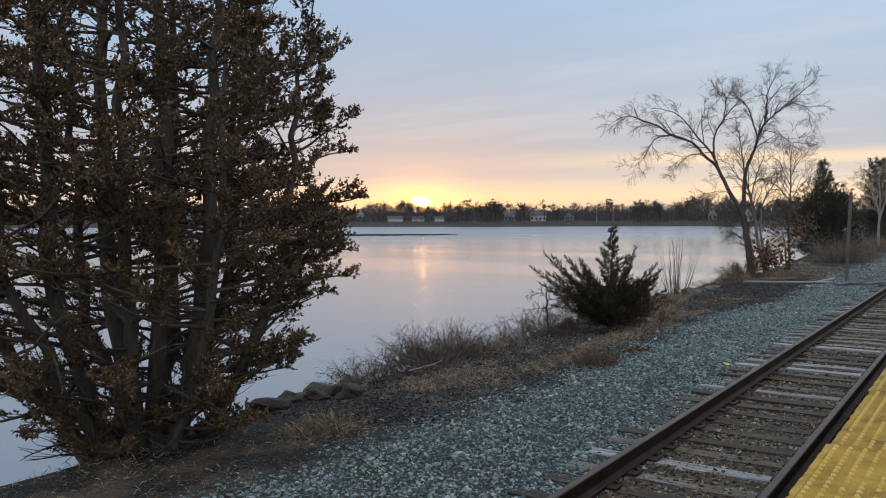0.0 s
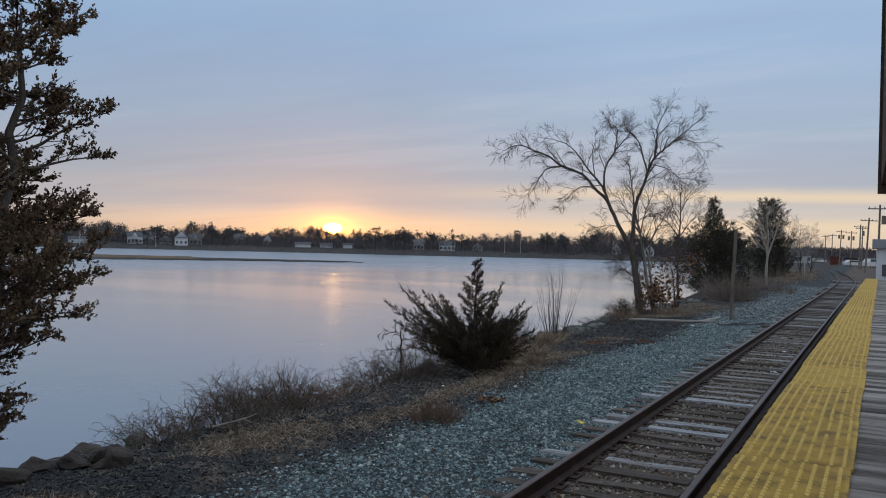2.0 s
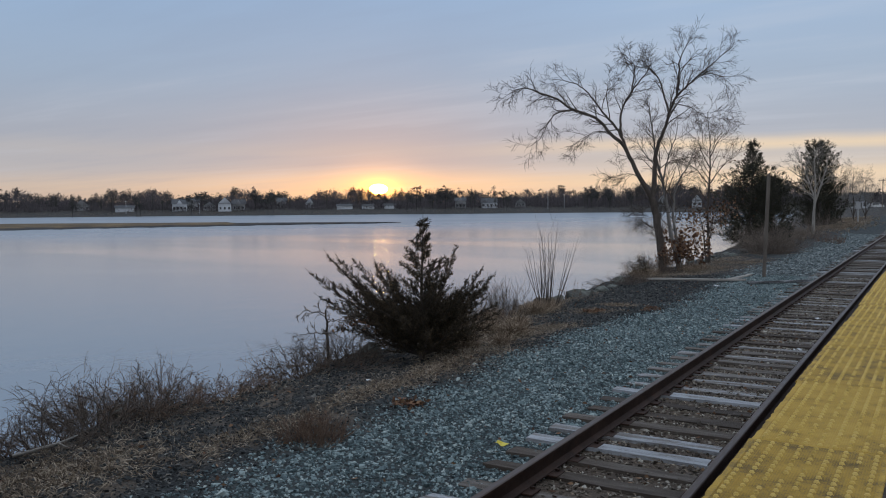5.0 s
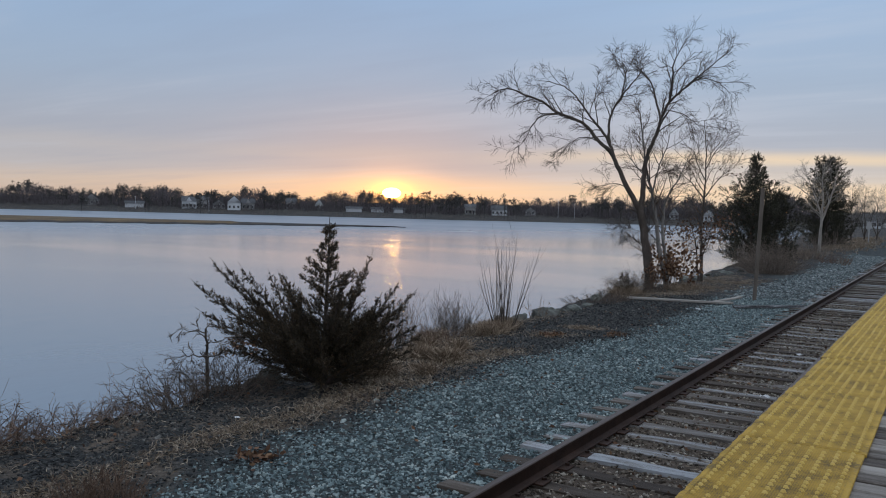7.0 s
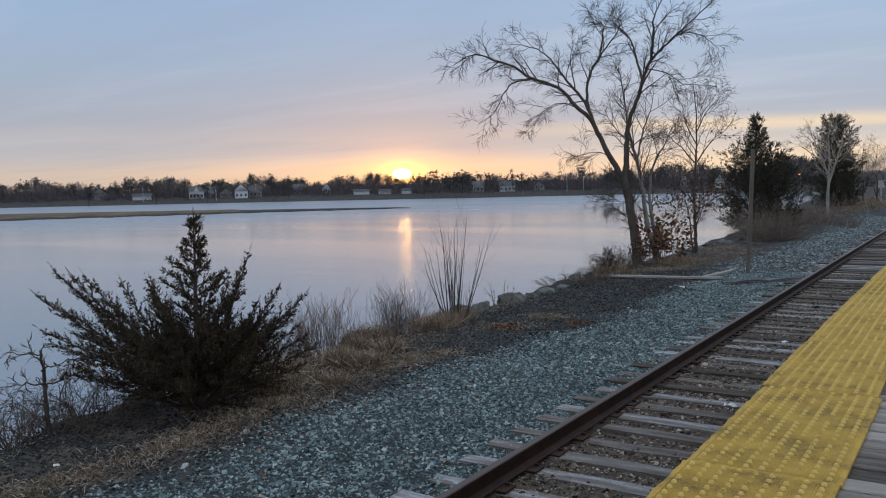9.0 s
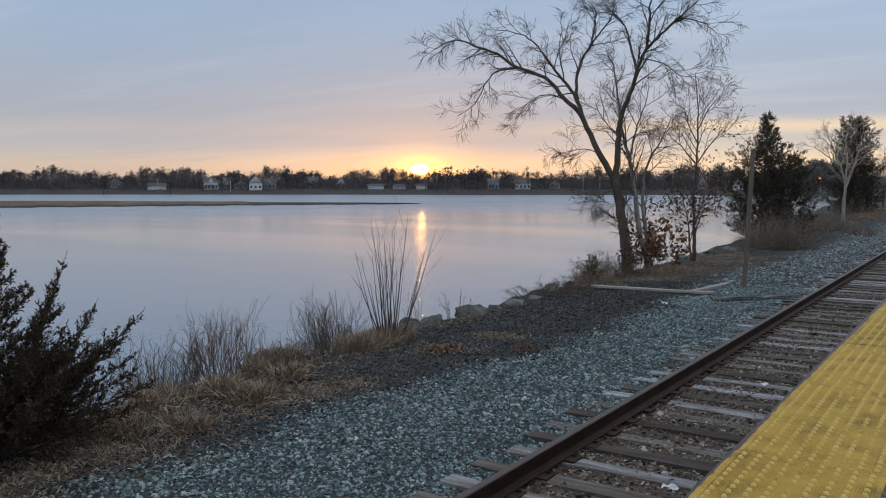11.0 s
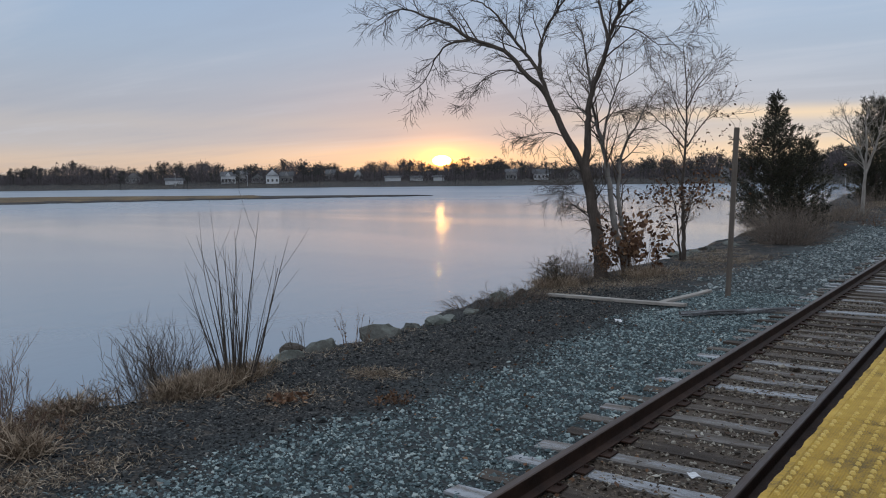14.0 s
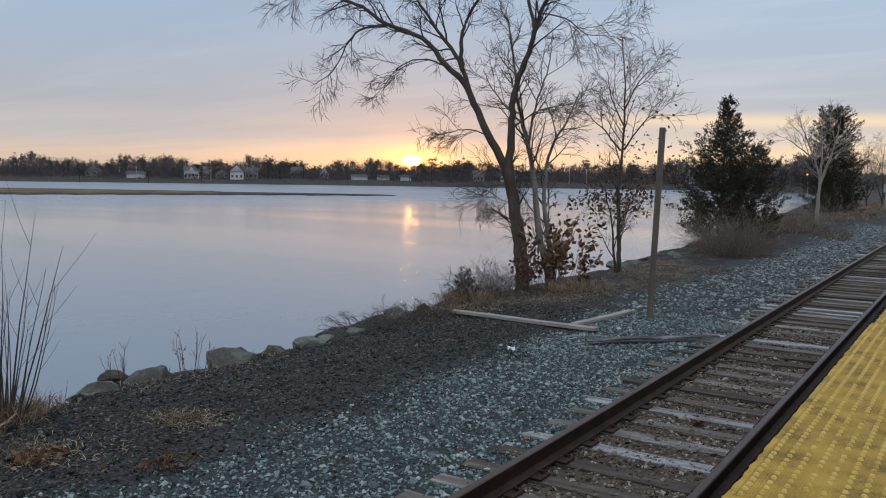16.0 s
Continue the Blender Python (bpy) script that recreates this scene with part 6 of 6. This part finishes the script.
x, y = bearing(1.75, 240)
shed = thing("red_shed", pose(x, y, float(height(x, y)), 0, 0, 0), "small dull-red shed with a low flat roof", "shed")
part("wall", boxes((-1.4, 1.0, -1.5, 1.5, 0, 2.2)), M_RED, shed)
part("roof", boxes((-1.6, 1.2, -1.7, 1.7, 2.2, 2.4)), M_ROOF, shed)
x, y = bearing(0.7, 262)
lodge = thing("long_shelter", pose(x, y, float(height(x, y)), 0, 0, 0), "long low open shelter with pale posts", "shelter")
part("wall", boxes((-5.0, 5.0, 2.0, 2.2, 0, 2.3)), M_GREY, lodge)
part("roof", boxes((-5.4, 5.4, -2.4, 2.6, 2.3, 2.6)), M_ROOF, lodge)
for k in range(6):
    part("post", boxes((-5 + 2 * k - 0.1, -5 + 2 * k + 0.1, -2.1, -1.9, 0, 2.3)), M_WHITE, lodge)
x, y = bearing(3.7, 300)
house(x, y, 5, 6, 2.6, 1.8, 4, M_WHITE, "white house beyond the bend of the line", False, 1, 4)
x, y = bearing(-1.6, 92)
house(x, y, 3.6, 6, 3.8, 0.7, 0, M_WHITE, "white trackside building with a dark flat roof", False, 1, 2)

# signal box beside the line and a sign post
x, y = bearing(3.6, 96)
sg = thing("signal_post", pose(x, y, float(height(x, y)), 0, 0, 0), "grey metal signal post beside the line", "signal")
part("mast", boxes((-0.05, 0.05, -0.05, 0.05, -0.2, 2.2)), M_METAL, sg)
part("plate", boxes((-0.22, 0.22, -0.08, -0.05, 1.4, 2.1)), M_METAL, sg)

# ---- canopy over the platform ----
can = thing("platform_canopy", pose(0, 0, PLAT_Z - 0.016), "brown boarded station canopy standing over the platform", "canopy")
part("end_wall", boxes((-0.02, 2.7, 8.92, 9.0, 1.60, 3.4)), M_BROWN, can, "dark brown boarded end")
part("fascia", boxes((0.0, 0.06, 6.0, 8.918, 1.66, 3.4)), M_BROWN, can, "dark brown boarded fascia")
part("roof", boxes((-0.06, 2.8, 5.9, 9.06, 3.402, 3.5)), M_ROOF, can)
for yy in (6.2, 8.8):
    part("post", boxes((2.45, 2.6, yy - 0.08, yy + 0.08, 0, 3.4), bevel=0.01), M_BROWN, can)

# ---- litter ----
M_LITTERW = surface("white_paper_litter", [(0.3, (0.55, 0.57, 0.60)), (0.7, (0.75, 0.76, 0.78))], 8, 40, (0.6, 0.8), 0.3, 0.003)
M_LITTERY = surface("yellow_wrapper", [(0.3, (0.55, 0.45, 0.05)), (0.7, (0.70, 0.60, 0.10))], 8, 40, (0.4, 0.6), 0.3, 0.003)


def litter(x, y, z, w, material, label, seed):
    r = random.Random(seed)
    bm = bmesh.new()
    bmesh.ops.create_grid(bm, x_segments=4, y_segments=3, size=0.5)
    for v in bm.verts:
        v.co = Vector((v.co.x * w, v.co.y * w * 0.6, r.uniform(0, 0.25) * w))
    bmesh.ops.solidify(bm, geom=bm.faces[:], thickness=0.002)
    ob = part("litter", bm, material, None)
    ob.matrix_basis = pose(x, y, z, 0, 0, r.uniform(0, 180))
    tagged(ob, label, "litter")


litter(-1.72, 20.6, 0.03, 0.13, M_LITTERW, "crumpled white paper between the rails", 1)
litter(-3.55, 13.6, 0.04, 0.13, M_LITTERY, "crumpled yellow wrapper beside a tie", 2)
litter(-5.3, 31.2, float(height(-5.3, 31.2)) + 0.04, 0.18, M_LITTERW, "crumpled pale paper in the gravel", 3)
litter(-7.0, 16.1, float(height(-7.0, 16.1)) + 0.03, 0.06, M_LITTERW, "white scrap of paper on the bank", 4)
litter(-1.85, 24.6, 0.03, 0.11, M_LITTERW, "crumpled pale wrapper by the rail", 5)
